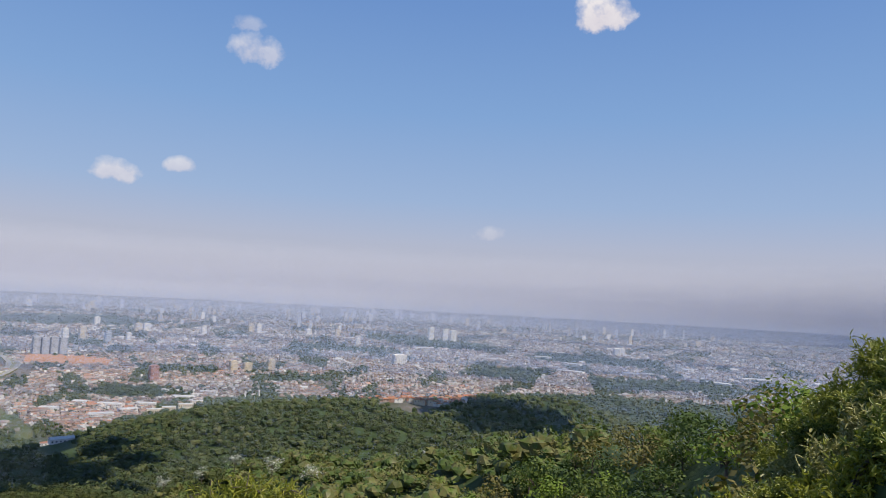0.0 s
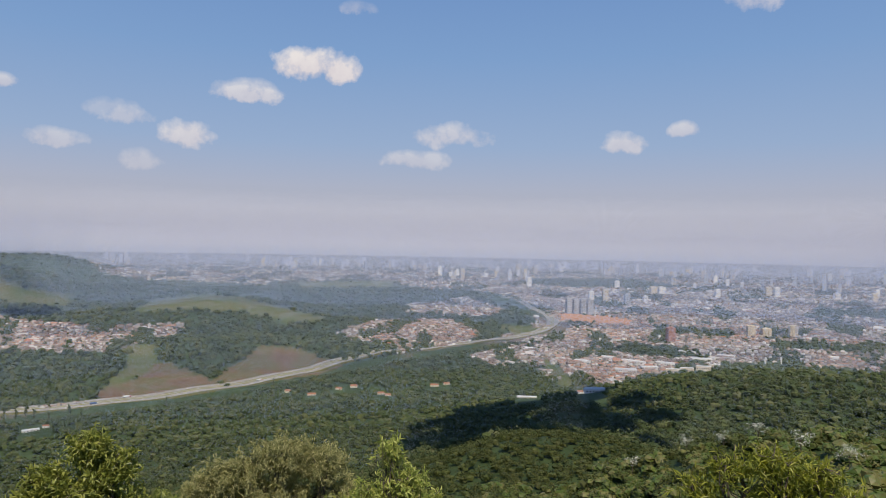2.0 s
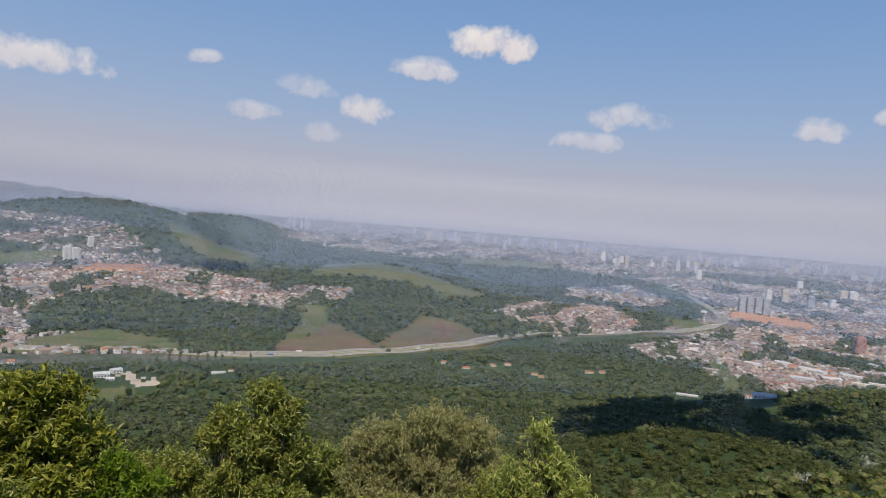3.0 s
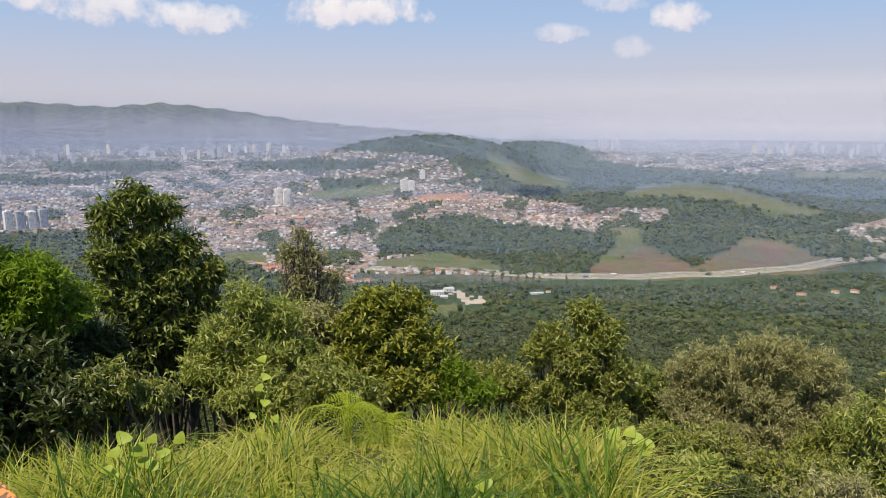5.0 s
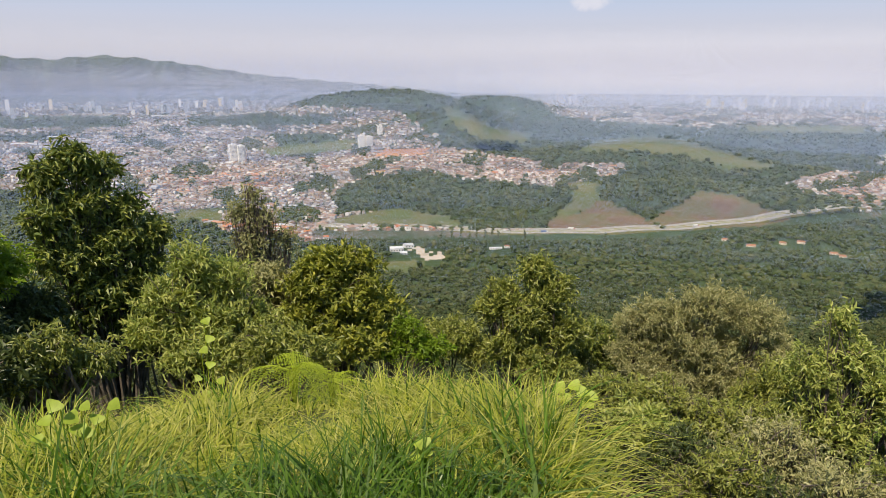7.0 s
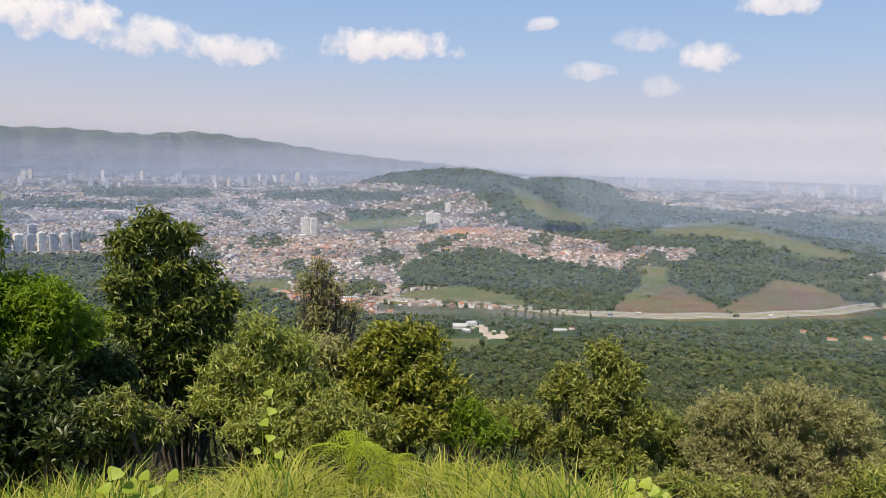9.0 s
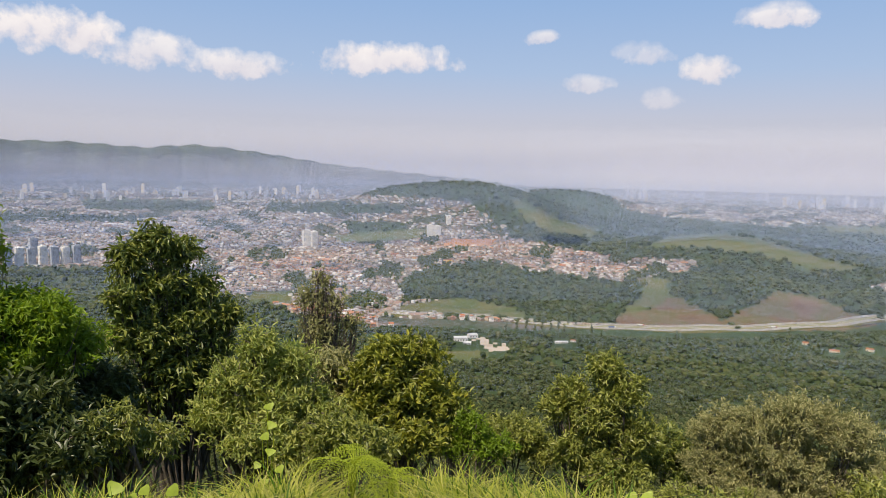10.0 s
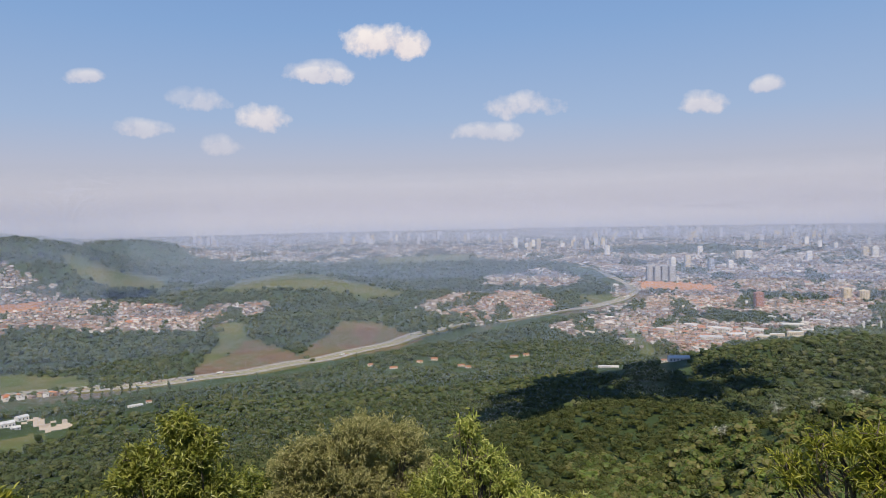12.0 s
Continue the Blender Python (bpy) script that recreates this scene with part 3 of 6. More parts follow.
def town():
    """Closely packed low houses with tiled or flat roofs, row beside row."""
    V, F, I, base = [], [], [], 0
    box = np.array([[-1, -1, 0], [1, -1, 0], [1, 1, 0], [-1, 1, 0], [-1, -1, 1], [1, -1, 1], [1, 1, 1], [-1, 1, 1], [-1, 0, 1.0], [1, 0, 1.0]], float)
    quads = np.array([[0, 1, 5, 4], [1, 2, 6, 5], [2, 3, 7, 6], [3, 0, 4, 7], [4, 5, 9, 8], [8, 9, 6, 7], [4, 8, 7, 7], [5, 6, 9, 9]])
    for r0, r1, gap, size in ((1300, 2400, 10.3, 4.2), (2400, 3000, 11.2, 4.4), (3000, 3700, 14, 4.7), (3700, 4250, 15.5, 4.6), (4250, 4560, 15, 4.1), (4560, 4790, 14.5, 3.7)):
        x, y, z, r, az = sown(r0, r1, gap)
        k = (cover_of(az, r, z) == 1) & in_sight(x, y, z + 8) & clear_of_road(az, r, z, 5) & ~(grove(az, np.degrees(np.arctan2(EYE - z, r))) & (rng.random(len(x)) < 0.93))
        x, y, z, r = x[k], y[k], z[k], r[k]
        m = len(x)
        street = np.sin(x / 260 + 1) * 1.2 + np.sin(y / 310) * 1.1 + np.where(rng.random(m) < 0.5, 0, math.pi / 2)
        c, s = np.cos(street)[:, None], np.sin(street)[:, None]
        big = np.where(rng.random(m) < 0.03, 2.6, 1.0)
        sx = size * (0.7 + 0.7 * rng.random(m)) * big
        sy = size * (0.7 + 0.6 * rng.random(m)) * big
        h = size * (0.65 + 1.35 * rng.random(m) ** 1.8)
        pitch = np.where(rng.random(m) < 0.6, 0.22 + 0.2 * rng.random(m), 0.0) * sy / h
        b = np.repeat(box[None], m, 0)
        b[:, 8:, 2] += pitch[:, None]
        px, py = b[..., 0] * sx[:, None], b[..., 1] * sy[:, None]
        v = np.stack([px * c - py * s + x[:, None], px * s + py * c + y[:, None], b[..., 2] * h[:, None] * 1.0 + z[:, None] - 0.4], -1)
        V.append(v.reshape(-1, 3))
        F.append((quads[None] + (np.arange(m) * 10)[:, None, None] + base).reshape(-1, 4))
        roofs = np.tile([0, 0, 0, 0, 1, 1, 0, 0], (m, 1))
        dipk = np.degrees(np.arctan2(EYE - z, r))
        azk = np.degrees(np.arctan2(-x, y))
        tiled = np.zeros(m, bool)
        for p in TILED:
            tiled |= in_poly(azk, dipk, p)
        tiled &= rng.random(m) < 0.7
        roofs[tiled, 4:6] = 2
        I.append(roofs.ravel())
        base += m * 10
    F, I = np.vstack(F), np.concatenate(I)
    four = F[:, 2] != F[:, 3]
    V = np.vstack(V)
    me = bpy.data.meshes.new("town_houses")
    me.from_pydata(V.tolist(), [], [tuple(q) if ok else tuple(q[:3]) for q, ok in zip(F.tolist(), four)])
    for m_ in (M_WALL, M_ROOF, M_ROOF_TILE):
        me.materials.append(m_)
    me.polygons.foreach_set("material_index", I.astype(np.int32))
    tagged(new("town_houses", me), "crowded low houses with red tile and grey roofs", "houses", kind="stuff")


town()


def town_trees():
    shapes = [lobed_crown(1, 6, 3, 0.4) for _ in range(10)]
    P, Rr = [], []
    for r0, r1, gap, rad in ((1300, 2600, 11, 5.0), (2600, 3600, 13.5, 5.0), (3600, 4400, 18, 5.0), (4400, 4780, 18, 3.6)):
        x, y, z, r, az = sown(r0, r1, gap)
        g = grove(az, np.degrees(np.arctan2(EYE - z, r)))
        k = (cover_of(az, r, z) == 1) & in_sight(x, y, z + 8) & clear_of_road(az, r, z, 8) & (rng.random(len(x)) < np.where(g, 0.95, 0.11))
        m = k.sum()
        rr = rad * (0.6 + 0.8 * rng.random(m)) * np.where(g[k], 1.0, 0.75)
        P.append(np.stack([x[k], y[k], z[k] + rr * 0.6], -1))
        Rr.append(rr)
    P, Rr = np.vstack(P), np.concatenate(Rr)
    tagged(scatter("town_trees", P, Rr, Rr * 1.1, shapes, [M_CROWN]), "dark green street and garden trees between houses", "trees", kind="stuff")


town_trees()

# ---- helpers for things ----


def thing(name, place, label, category, group="", turn=0.0):
    ob = new(name)
    ob.matrix_world = pose(*place, 0, 0, turn)
    return tagged(ob, label, category, group)


class Kit:
    """Gathers quads; every piece may have its own slot of material."""

    def __init__(self):
        self.v, self.f, self.i, self.n = [], [], [], 0

    def add(self, v, f, slot=0):
        v, f = np.asarray(v, float).reshape(-1, 3), np.asarray(f, int)
        self.v.append(v)
        self.f.append(f + self.n)
        self.i.append(np.full(len(f), slot))
        self.n += len(v)

    def box(self, c, s, turn=0.0, slot=0, taper=0.0):
        x, y, z = (q / 2 for q in s)
        k = 1 - taper
        p = np.array([[-x, -y, -z], [x, -y, -z], [x, y, -z], [-x, y, -z], [-x * k, -y * k, z], [x * k, -y * k, z], [x * k, y * k, z], [-x * k, y * k, z]])
        a, b = math.cos(turn), math.sin(turn)
        p = np.stack([p[:, 0] * a - p[:, 1] * b, p[:, 0] * b + p[:, 1] * a, p[:, 2]], -1) + np.asarray(c, float)
        self.add(p, [[0, 3, 2, 1], [4, 5, 6, 7], [0, 1, 5, 4], [1, 2, 6, 5], [2, 3, 7, 6], [3, 0, 4, 7]], slot)

    def gable(self, c, s, turn=0.0, slot=0, over=0.4):
        """A pitched roof slab with thickness; c is the middle of its base."""
        x, y, h = s[0] / 2 + over, s[1] / 2 + over, s[2]
        t = 0.25
        p = np.array([[-x, -y, 0], [x, -y, 0], [x, 0, h], [-x, 0, h], [x, y, 0], [-x, y, 0], [-x, -y, t], [x, -y, t], [x, 0, h + t], [-x, 0, h + t], [x, y, t], [-x, y, t]])
        a, b = math.cos(turn), math.sin(turn)
        p = np.stack([p[:, 0] * a - p[:, 1] * b, p[:, 0] * b + p[:, 1] * a, p[:, 2]], -1) + np.asarray(c, float)
        self.add(p, [[6, 7, 8, 9], [9, 8, 10, 11], [0, 3, 2, 1], [3, 5, 4, 2], [0, 1, 7, 6], [5, 11, 10, 4], [0, 6, 9, 3], [3, 9, 11, 5], [1, 2, 8, 7], [2, 4, 10, 8]], slot)

    def tube(self, pts, radii, seg=6, slot=0):
        pts = np.asarray(pts, float)
        rows = []
        for k, p in enumerate(pts):
            d = pts[min(k + 1, len(pts) - 1)] - pts[max(k - 1, 0)]
            d /= np.linalg.norm(d) + 1e-9
            u = np.cross(d, [0.31, 0.9, 0.2])
            u /= np.linalg.norm(u) + 1e-9
            w = np.cross(d, u)
            a = np.arange(seg) * 2 * math.pi / seg
            rows.append(p + radii[k] * (np.cos(a)[:, None] * u + np.sin(a)[:, None] * w))
        f = [[k * seg + s, k * seg + (s + 1) % seg, (k + 1) * seg + (s + 1) % seg, (k + 1) * seg + s] for k in range(len(pts) - 1) for s in range(seg)]
        self.add(np.vstack(rows), f, slot)

    def object(self, name, mats, parent=None, label="", smooth=False):
        ob = mesh_object(name, np.vstack(self.v), np.vstack(self.f), mats, np.concatenate(self.i), parent, smooth)
        return tagged(ob, label) if label else ob


def unit(v):
    return v / (np.linalg.norm(v, axis=-1, keepdims=True) + 1e-9)


def leaf_blades(kit, at, axis, up, length, width, fold=0.25, droop=0.15, slot=0):
    """Folded, pointed leaves: a base, two shoulders a side and a tip."""
    axis = unit(axis)
    side = unit(np.cross(axis, up))
    nrm = np.cross(side, axis)
    L, Wd = length[:, None], width[:, None]
    b = at
    l1 = at + axis * L * 0.28 + side * Wd * 0.46 + nrm * Wd * fold
    l2 = at + axis * L * 0.66 + side * Wd * 0.36 + nrm * (Wd * fold - L * droop * 0.35)
    r1 = at + axis * L * 0.28 - side * Wd * 0.46 + nrm * Wd * fold
    r2 = at + axis * L * 0.66 - side * Wd * 0.36 + nrm * (Wd * fold - L * droop * 0.35)
    tip = at + axis * L - nrm * L * droop
    v = np.stack([b, l1, l2, tip, r2, r1], 1)
    n = len(at)
    f = (np.array([[0, 1, 2, 3], [0, 3, 4, 5]])[None] + (np.arange(n) * 6)[:, None, None]).reshape(-1, 4)
    kit.add(v.reshape(-1, 3), f, slot)


def plant(name, az, r, lobes, leaf, mats, label, category="shrub", group="bushes below the lookout", density=1.0, hang=0.0, sparse=0.0, stems=5, wide=0.33, narrow_twigs=8, bare=0):
    """A woody plant. lobes: bearing, dip, half width, half height, distance off the middle; its leaves stand in tufts on twigs."""
    leaf *= 0.72
    foot = on_land(az, r)
    foot.z -= 0.05
    root = thing(name, foot, label, category, group)
    wood, crown = Kit(), Kit()
    for laz, ldip, hw, hh, dr in lobes:
        d = r + dr
        c = np.array(bearing(laz, 0.0) * d + Vector((0, 0, EYE - d * math.tan(radians(ldip))))) - np.array(foot)
        n = max(10, int(84 * density * (hw * hw + 2 * hw * hh) / 0.12 * (0.1 / leaf) ** 0.6))
        u = balls(n)
        u[:, 2] = np.abs(u[:, 2]) * np.where(rng.random(n) < 0.72, 1, -1)
        lump = 0.74 + 0.44 * np.sin(u[:, 0] * 5 + laz) * np.sin(u[:, 1] * 6 + ldip) * np.cos(u[:, 2] * 4)
        reach = lump * (0.55 + 0.55 * rng.random(n) ** 0.6)
        tip = c + u * np.array([hw, hw, hh]) * reach[:, None]
        grow = unit(u * 0.7 + np.array([0, 0, 0.55 - hang]) + 0.5 * rng.normal(size=(n, 3)))
        k = narrow_twigs
        along = rng.random((n, k, 1)) * leaf * 2.2
        at = (tip[:, None] - grow[:, None] * along).reshape(-1, 3)
        ax = unit(np.repeat(grow, k, 0) * 0.6 + 0.9 * rng.normal(size=(n * k, 3)) * 0.75 + np.array([0, 0, -hang]))
        up = unit(np.array([0, 0, 1.0]) + 0.45 * rng.normal(size=(n * k, 3)))
        L = leaf * (0.6 + 0.7 * rng.random(n * k))
        leaf_blades(crown, at, ax, up, L, L * wide * (0.8 + 0.4 * rng.random(n * k)), slot=0 if len(mats) < 2 else int(rng.integers(0, len(mats))))
        # stems into the lobe, and twigs out to its tufts
        for s in range(stems):
            mid = np.array([rng.normal() * 0.06, rng.normal() * 0.06, 0])
            end = c + balls(1)[0] * np.array([hw, hw, hh]) * 0.35
            a = mid * 0.5
            p = [a + (end - a) * t + np.array([0.10 * math.sin(5 * t + s), 0.10 * math.cos(4 * t + s), 0.05]) * math.sin(math.pi * t) for t in (0, 0.25, 0.5, 0.75, 1)]
            wood.tube(p, [0.030, 0.024, 0.018, 0.012, 0.007], 5)
            for tw in range(5 + bare):
                q = tip[rng.integers(0, n)]
                b0 = p[3] if tw % 2 else p[4]
                wood.tube([b0, (b0 + q) / 2 + 0.04 * rng.normal(size=3), q], [0.007, 0.005, 0.002], 4)
    wood.object("trunk", [M_BARK], root)
    crown.object("crown", mats, root)
    return root


M_BARK = material("bark", [(0.07, 0.058, 0.042), (0.12, 0.10, 0.08), (0.05, 0.042, 0.03)], 9.0, bump=0.01, bump_scale=40)
M_LEAF_OLIVE = material("leaf_olive", [(0.115, 0.145, 0.030), (0.22, 0.25, 0.05), (0.34, 0.35, 0.09), (0.16, 0.195, 0.04)], 3.0, rough=0.42, by="island", glow=0.28, spec=0.5)
M_LEAF_DARK = material("leaf_dark", [(0.055, 0.082, 0.016), (0.11, 0.150, 0.030), (0.20, 0.235, 0.050), (0.30, 0.315, 0.075)], 3.0, rough=0.40, by="island", glow=0.25, spec=0.5)
M_LEAF_LIGHT = material("leaf_light", [(0.18, 0.235, 0.05), (0.30, 0.345, 0.085), (0.46, 0.465, 0.15), (0.21, 0.275, 0.058)], 3.0, rough=0.45, by="island", glow=0.3, spec=0.45)
# the undergrowth's shade is put into this leaf colour
M_LEAF_SHADED = material("leaf_deep", [(0.035, 0.055, 0.016), (0.06, 0.085, 0.022), (0.10, 0.125, 0.035), (0.045, 0.07, 0.02)], 3.0, rough=0.45, by="island", glow=0.2, spec=0.45)
M_LEAF_BRIGHT = material("leaf_bright", [(0.13, 0.22, 0.02), (0.22, 0.31, 0.03), (0.17, 0.26, 0.025)], 3.0, rough=0.5, by="island", glow=0.42, spec=0.35)
M_LEAF_LIME = material("leaf_lime", [(0.26, 0.36, 0.03), (0.34, 0.42, 0.05), (0.20, 0.32, 0.03)], 6.0, rough=0.5, by="island", glow=0.42, spec=0.35)
M_LEAF_GOLD = material("leaf_gold", [(0.16, 0.185, 0.03), (0.30, 0.315, 0.045), (0.12, 0.15, 0.028), (0.38, 0.37, 0.06)], 3.0, rough=0.45, by="island", glow=0.28, spec=0.45)
M_LEAF_GREY = material("leaf_grey", [(0.185, 0.198, 0.075), (0.284, 0.284, 0.121), (0.412, 0.389, 0.196), (0.185, 0.191, 0.063)], 3.0, rough=0.5, by="island", glow=0.22, spec=0.4)
M_GRASS = material("grass_green", [(0.032, 0.075, 0.006), (0.055, 0.12, 0.009), (0.105, 0.185, 0.018)], 2.0, rough=0.45, by="island", glow=0.4, spec=0.2)
M_GRASS_BROAD = material("grass_broad", [(0.05, 0.105, 0.008), (0.10, 0.17, 0.018), (0.17, 0.24, 0.04)], 2.0, rough=0.38, by="island", glow=0.4, spec=0.4)
M_GRASS_DRY = material("grass_yellow", [(0.23, 0.265, 0.026), (0.37, 0.385, 0.055), (0.17, 0.23, 0.02), (0.52, 0.48, 0.15), (0.28, 0.32, 0.035)], 2.0, rough=0.5, by="island", glow=0.4, spec=0.2)

# ---- close growth below the lookout ----
plant("tree", 101.5, 8.6, [(102.9, 5.7, 0.30, 0.28, 0), (101.1, 6.6, 0.27, 0.25, 0.1), (104.6, 7.0, 0.27, 0.27, -0.1), (102.4, 8.9, 0.38, 0.28, 0), (99.7, 9.4, 0.28, 0.21, 0.1), (105.0, 9.9, 0.29, 0.3, -0.2), (97.7, 11.3, 0.30, 0.2, 0.1), (100.6, 11.7, 0.40, 0.28, 0), (103.8, 12.6, 0.48, 0.34, -0.1), (98.6, 13.5, 0.32, 0.25, 0.1), (101.6, 15.0, 0.58, 0.38, 0), (104.6, 16.4, 0.5, 0.4, 0.1), (99.5, 17.5, 0.5, 0.4, 0.2)],
      0.115, [M_LEAF_DARK], "leafy dark green tree with long drooping leaves", "tree", "trees below the lookout", hang=0.4, wide=0.34, density=0.85)
plant("tree", 112.5, 6.6, [(114.0, 4.6, 0.22, 0.16, 0), (113.6, 6.0, 0.20, 0.2, 0.1), (113.2, 10.2, 0.40, 0.30, 0), (110.4, 10.9, 0.38, 0.28, -0.1), (108.6, 13.0, 0.33, 0.28, 0), (112.0, 13.6, 0.55, 0.4, 0), (114.5, 15.5, 0.55, 0.45, 0), (118, 10, 0.5, 0.5, 0), (121, 14, 0.6, 0.6, 0)],
      0.085, [M_LEAF_BRIGHT], "bright green feathery tree with fine leaflets", "tree", "trees below the lookout", hang=0.35, wide=0.30, density=1.2)
# leaves coloured darker to stand for the shade below the trees
plant("shrub", 108, 6.9, [(110.6, 17.2, 0.45, 0.36, 0), (107.0, 16.4, 0.42, 0.36, 0.1), (113.5, 19, 0.5, 0.3, 0), (105.0, 20.4, 0.4, 0.26, -0.6)], 0.10, [M_LEAF_SHADED], "undergrowth bush with shade put into its dark green leaves", hang=0.3, density=1.6)
plant("shrub", 105, 5.7, [(105.6, 19.2, 0.30, 0.22, 0), (103.0, 20.3, 0.26, 0.16, 0.1), (108.3, 20.4, 0.26, 0.16, 0)], 0.075, [M_LEAF_OLIVE], "low bush with rows of small drooping leaflets", hang=0.6, wide=0.28, density=1.2)
plant("shrub", 95, 7.2, [(95.2, 13.9, 0.26, 0.24, 0), (93.0, 15.4, 0.38, 0.28, 0.1), (96.8, 16.6, 0.38, 0.3, 0), (94.0, 18.0, 0.50, 0.34, 0), (98.6, 18.9, 0.34, 0.24, -0.1), (91.4, 18.6, 0.4, 0.3, 0), (95, 20.5, 0.5, 0.26, -0.3)], 0.095, [M_LEAF_LIGHT], "light green willow-leaved bush in the sun", wide=0.26, density=1.1)
plant("tree", 90.0, 12.6, [(90.4, 8.9, 0.26, 0.32, 0), (91.3, 10.4, 0.36, 0.36, 0), (89.4, 10.8, 0.38, 0.36, 0), (90.6, 12.6, 0.5, 0.4, 0), (88.0, 12.3, 0.34, 0.3, 0.1), (90.0, 14.4, 0.5, 0.35, 0)], 0.12, [M_LEAF_GREY], "thin sparse tree with bare branching stems showing", "tree", "trees below the lookout", density=0.22, bare=9, wide=0.26)
plant("shrub", 88.4, 8.2, [(89.0, 15.6, 0.36, 0.26, 0), (87.2, 16.6, 0.36, 0.28, 0), (88.6, 18.2, 0.45, 0.28, 0)], 0.09, [M_LEAF_GREY], "grey-green bush with small leaves", density=0.9)
plant("shrub", 84, 7.6, [(84.2, 14.7, 0.38, 0.26, 0), (81.9, 14.9, 0.30, 0.26, 0.1), (86.0, 16.0, 0.34, 0.26, 0), (83.2, 17.3, 0.55, 0.36, 0), (80.4, 18.2, 0.36, 0.3, 0), (85.6, 18.8, 0.45, 0.3, 0), (82.5, 20.6, 0.5, 0.25, -0.2)], 0.10, [M_LEAF_GOLD], "golden olive bush with glossy leaves", density=1.1, wide=0.38)
plant("shrub", 77.6, 7.4, [(77.8, 20.2, 0.26, 0.2, 0), (75.8, 21.6, 0.30, 0.18, 0), (79.6, 21.5, 0.28, 0.18, 0)], 0.085, [M_LEAF_BRIGHT], "small yellow-green bush at the grass edge", density=0.9)
plant("tree", 67.5, 8.8, [(66.9, 15.2, 0.27, 0.26, 0), (65.6, 16.9, 0.36, 0.32, 0), (69.6, 17.2, 0.30, 0.26, 0.1), (71.0, 18.4, 0.28, 0.22, 0), (67.4, 18.6, 0.46, 0.34, 0), (64.8, 20.0, 0.42, 0.34, 0), (68.6, 21.2, 0.46, 0.34, 0), (66.0, 22.8, 0.5, 0.3, -0.2)], 0.095, [M_LEAF_OLIVE], "slender young tree with upright grey-green foliage", "tree", "trees below the lookout", density=1.15, wide=0.34)
plant("shrub", 54, 9.3, [(52.7, 16.9, 0.52, 0.34, 0), (56.4, 18.2, 0.46, 0.34, 0), (49.6, 17.6, 0.46, 0.32, 0), (58.8, 19.0, 0.34, 0.3, 0), (53.4, 20.0, 0.66, 0.42, 0), (48.0, 20.2, 0.5, 0.34, 0.1), (58.0, 21.4, 0.5, 0.4, 0), (50.5, 22.6, 0.6, 0.36, -0.2), (55.5, 23.6, 0.6, 0.36, -0.3)], 0.075, [M_LEAF_GREY], "broad grey-olive bush with dense narrow leaves", density=1.3, wide=0.24)
plant("shrub", 52, 7.2, [(56.4, 24.6, 0.40, 0.26, 0), (52.0, 25.6, 0.42, 0.28, 0), (48.2, 25.2, 0.4, 0.3, 0), (60.5, 24.2, 0.34, 0.26, 0.2), (63.2, 24.6, 0.3, 0.22, 0.2)], 0.075, [M_LEAF_OLIVE], "brownish scrub with dry twigs and small leaves", density=0.9, bare=6)
plant("shrub", 43, 7.6, [(43.8, 17.0, 0.20, 0.26, 0), (42.4, 19.4, 0.3, 0.3, 0), (45.4, 20.6, 0.34, 0.3, 0), (41.0, 20.8, 0.3, 0.28, 0), (39.0, 22.4, 0.36, 0.26, 0), (43.5, 24.0, 0.5, 0.36, 0)], 0.10, [M_LEAF_LIGHT], "tall pale shoots of a bush with upright leaves", density=0.7, wide=0.26)
plant("shrub", 13, 6.4, [(13.4, 15.4, 0.30, 0.17, 0), (10.6, 15.8, 0.26, 0.15, 0.1), (16.6, 16.2, 0.26, 0.16, 0), (12.6, 18.0, 0.4, 0.24, 0), (8.8, 17.4, 0.26, 0.18, 0), (18.8, 18.0, 0.25, 0.18, 0)], 0.10, [M_LEAF_GOLD], "yellow-green bush with long pointed leaves", density=0.7, wide=0.22)
# at bearings 98 and 116 shade is painted into the leaf colour
for az, r, dip, hw, hh, mt, lab in ((74, 9.5, 20.6, 0.55, 0.3, M_LEAF_OLIVE, "olive"), (79, 10.5, 19.6, 0.5, 0.3, M_LEAF_DARK, "dark green"), (62, 10, 20.6, 0.6, 0.4, M_LEAF_DARK, "dark green"), (98, 9.4, 18, 0.6, 0.4, M_LEAF_SHADED, "dark green"),
                                    (46, 8.6, 22, 0.6, 0.4, M_LEAF_OLIVE, "olive"), (36, 8.0, 23.4, 0.5, 0.3, M_LEAF_OLIVE, "olive"), (116, 6.0, 20, 0.6, 0.3, M_LEAF_SHADED, "dark green"), (89, 6.6, 20.6, 0.45, 0.22, M_LEAF_OLIVE, "olive"), (58, 6.2, 26.5, 0.4, 0.2, M_LEAF_LIGHT, "light green"), (30, 8.6, 24, 0.5, 0.3, M_LEAF_OLIVE, "olive")):
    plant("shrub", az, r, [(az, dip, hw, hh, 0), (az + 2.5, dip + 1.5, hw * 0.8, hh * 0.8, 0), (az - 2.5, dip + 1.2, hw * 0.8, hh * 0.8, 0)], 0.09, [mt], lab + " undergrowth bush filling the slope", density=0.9)


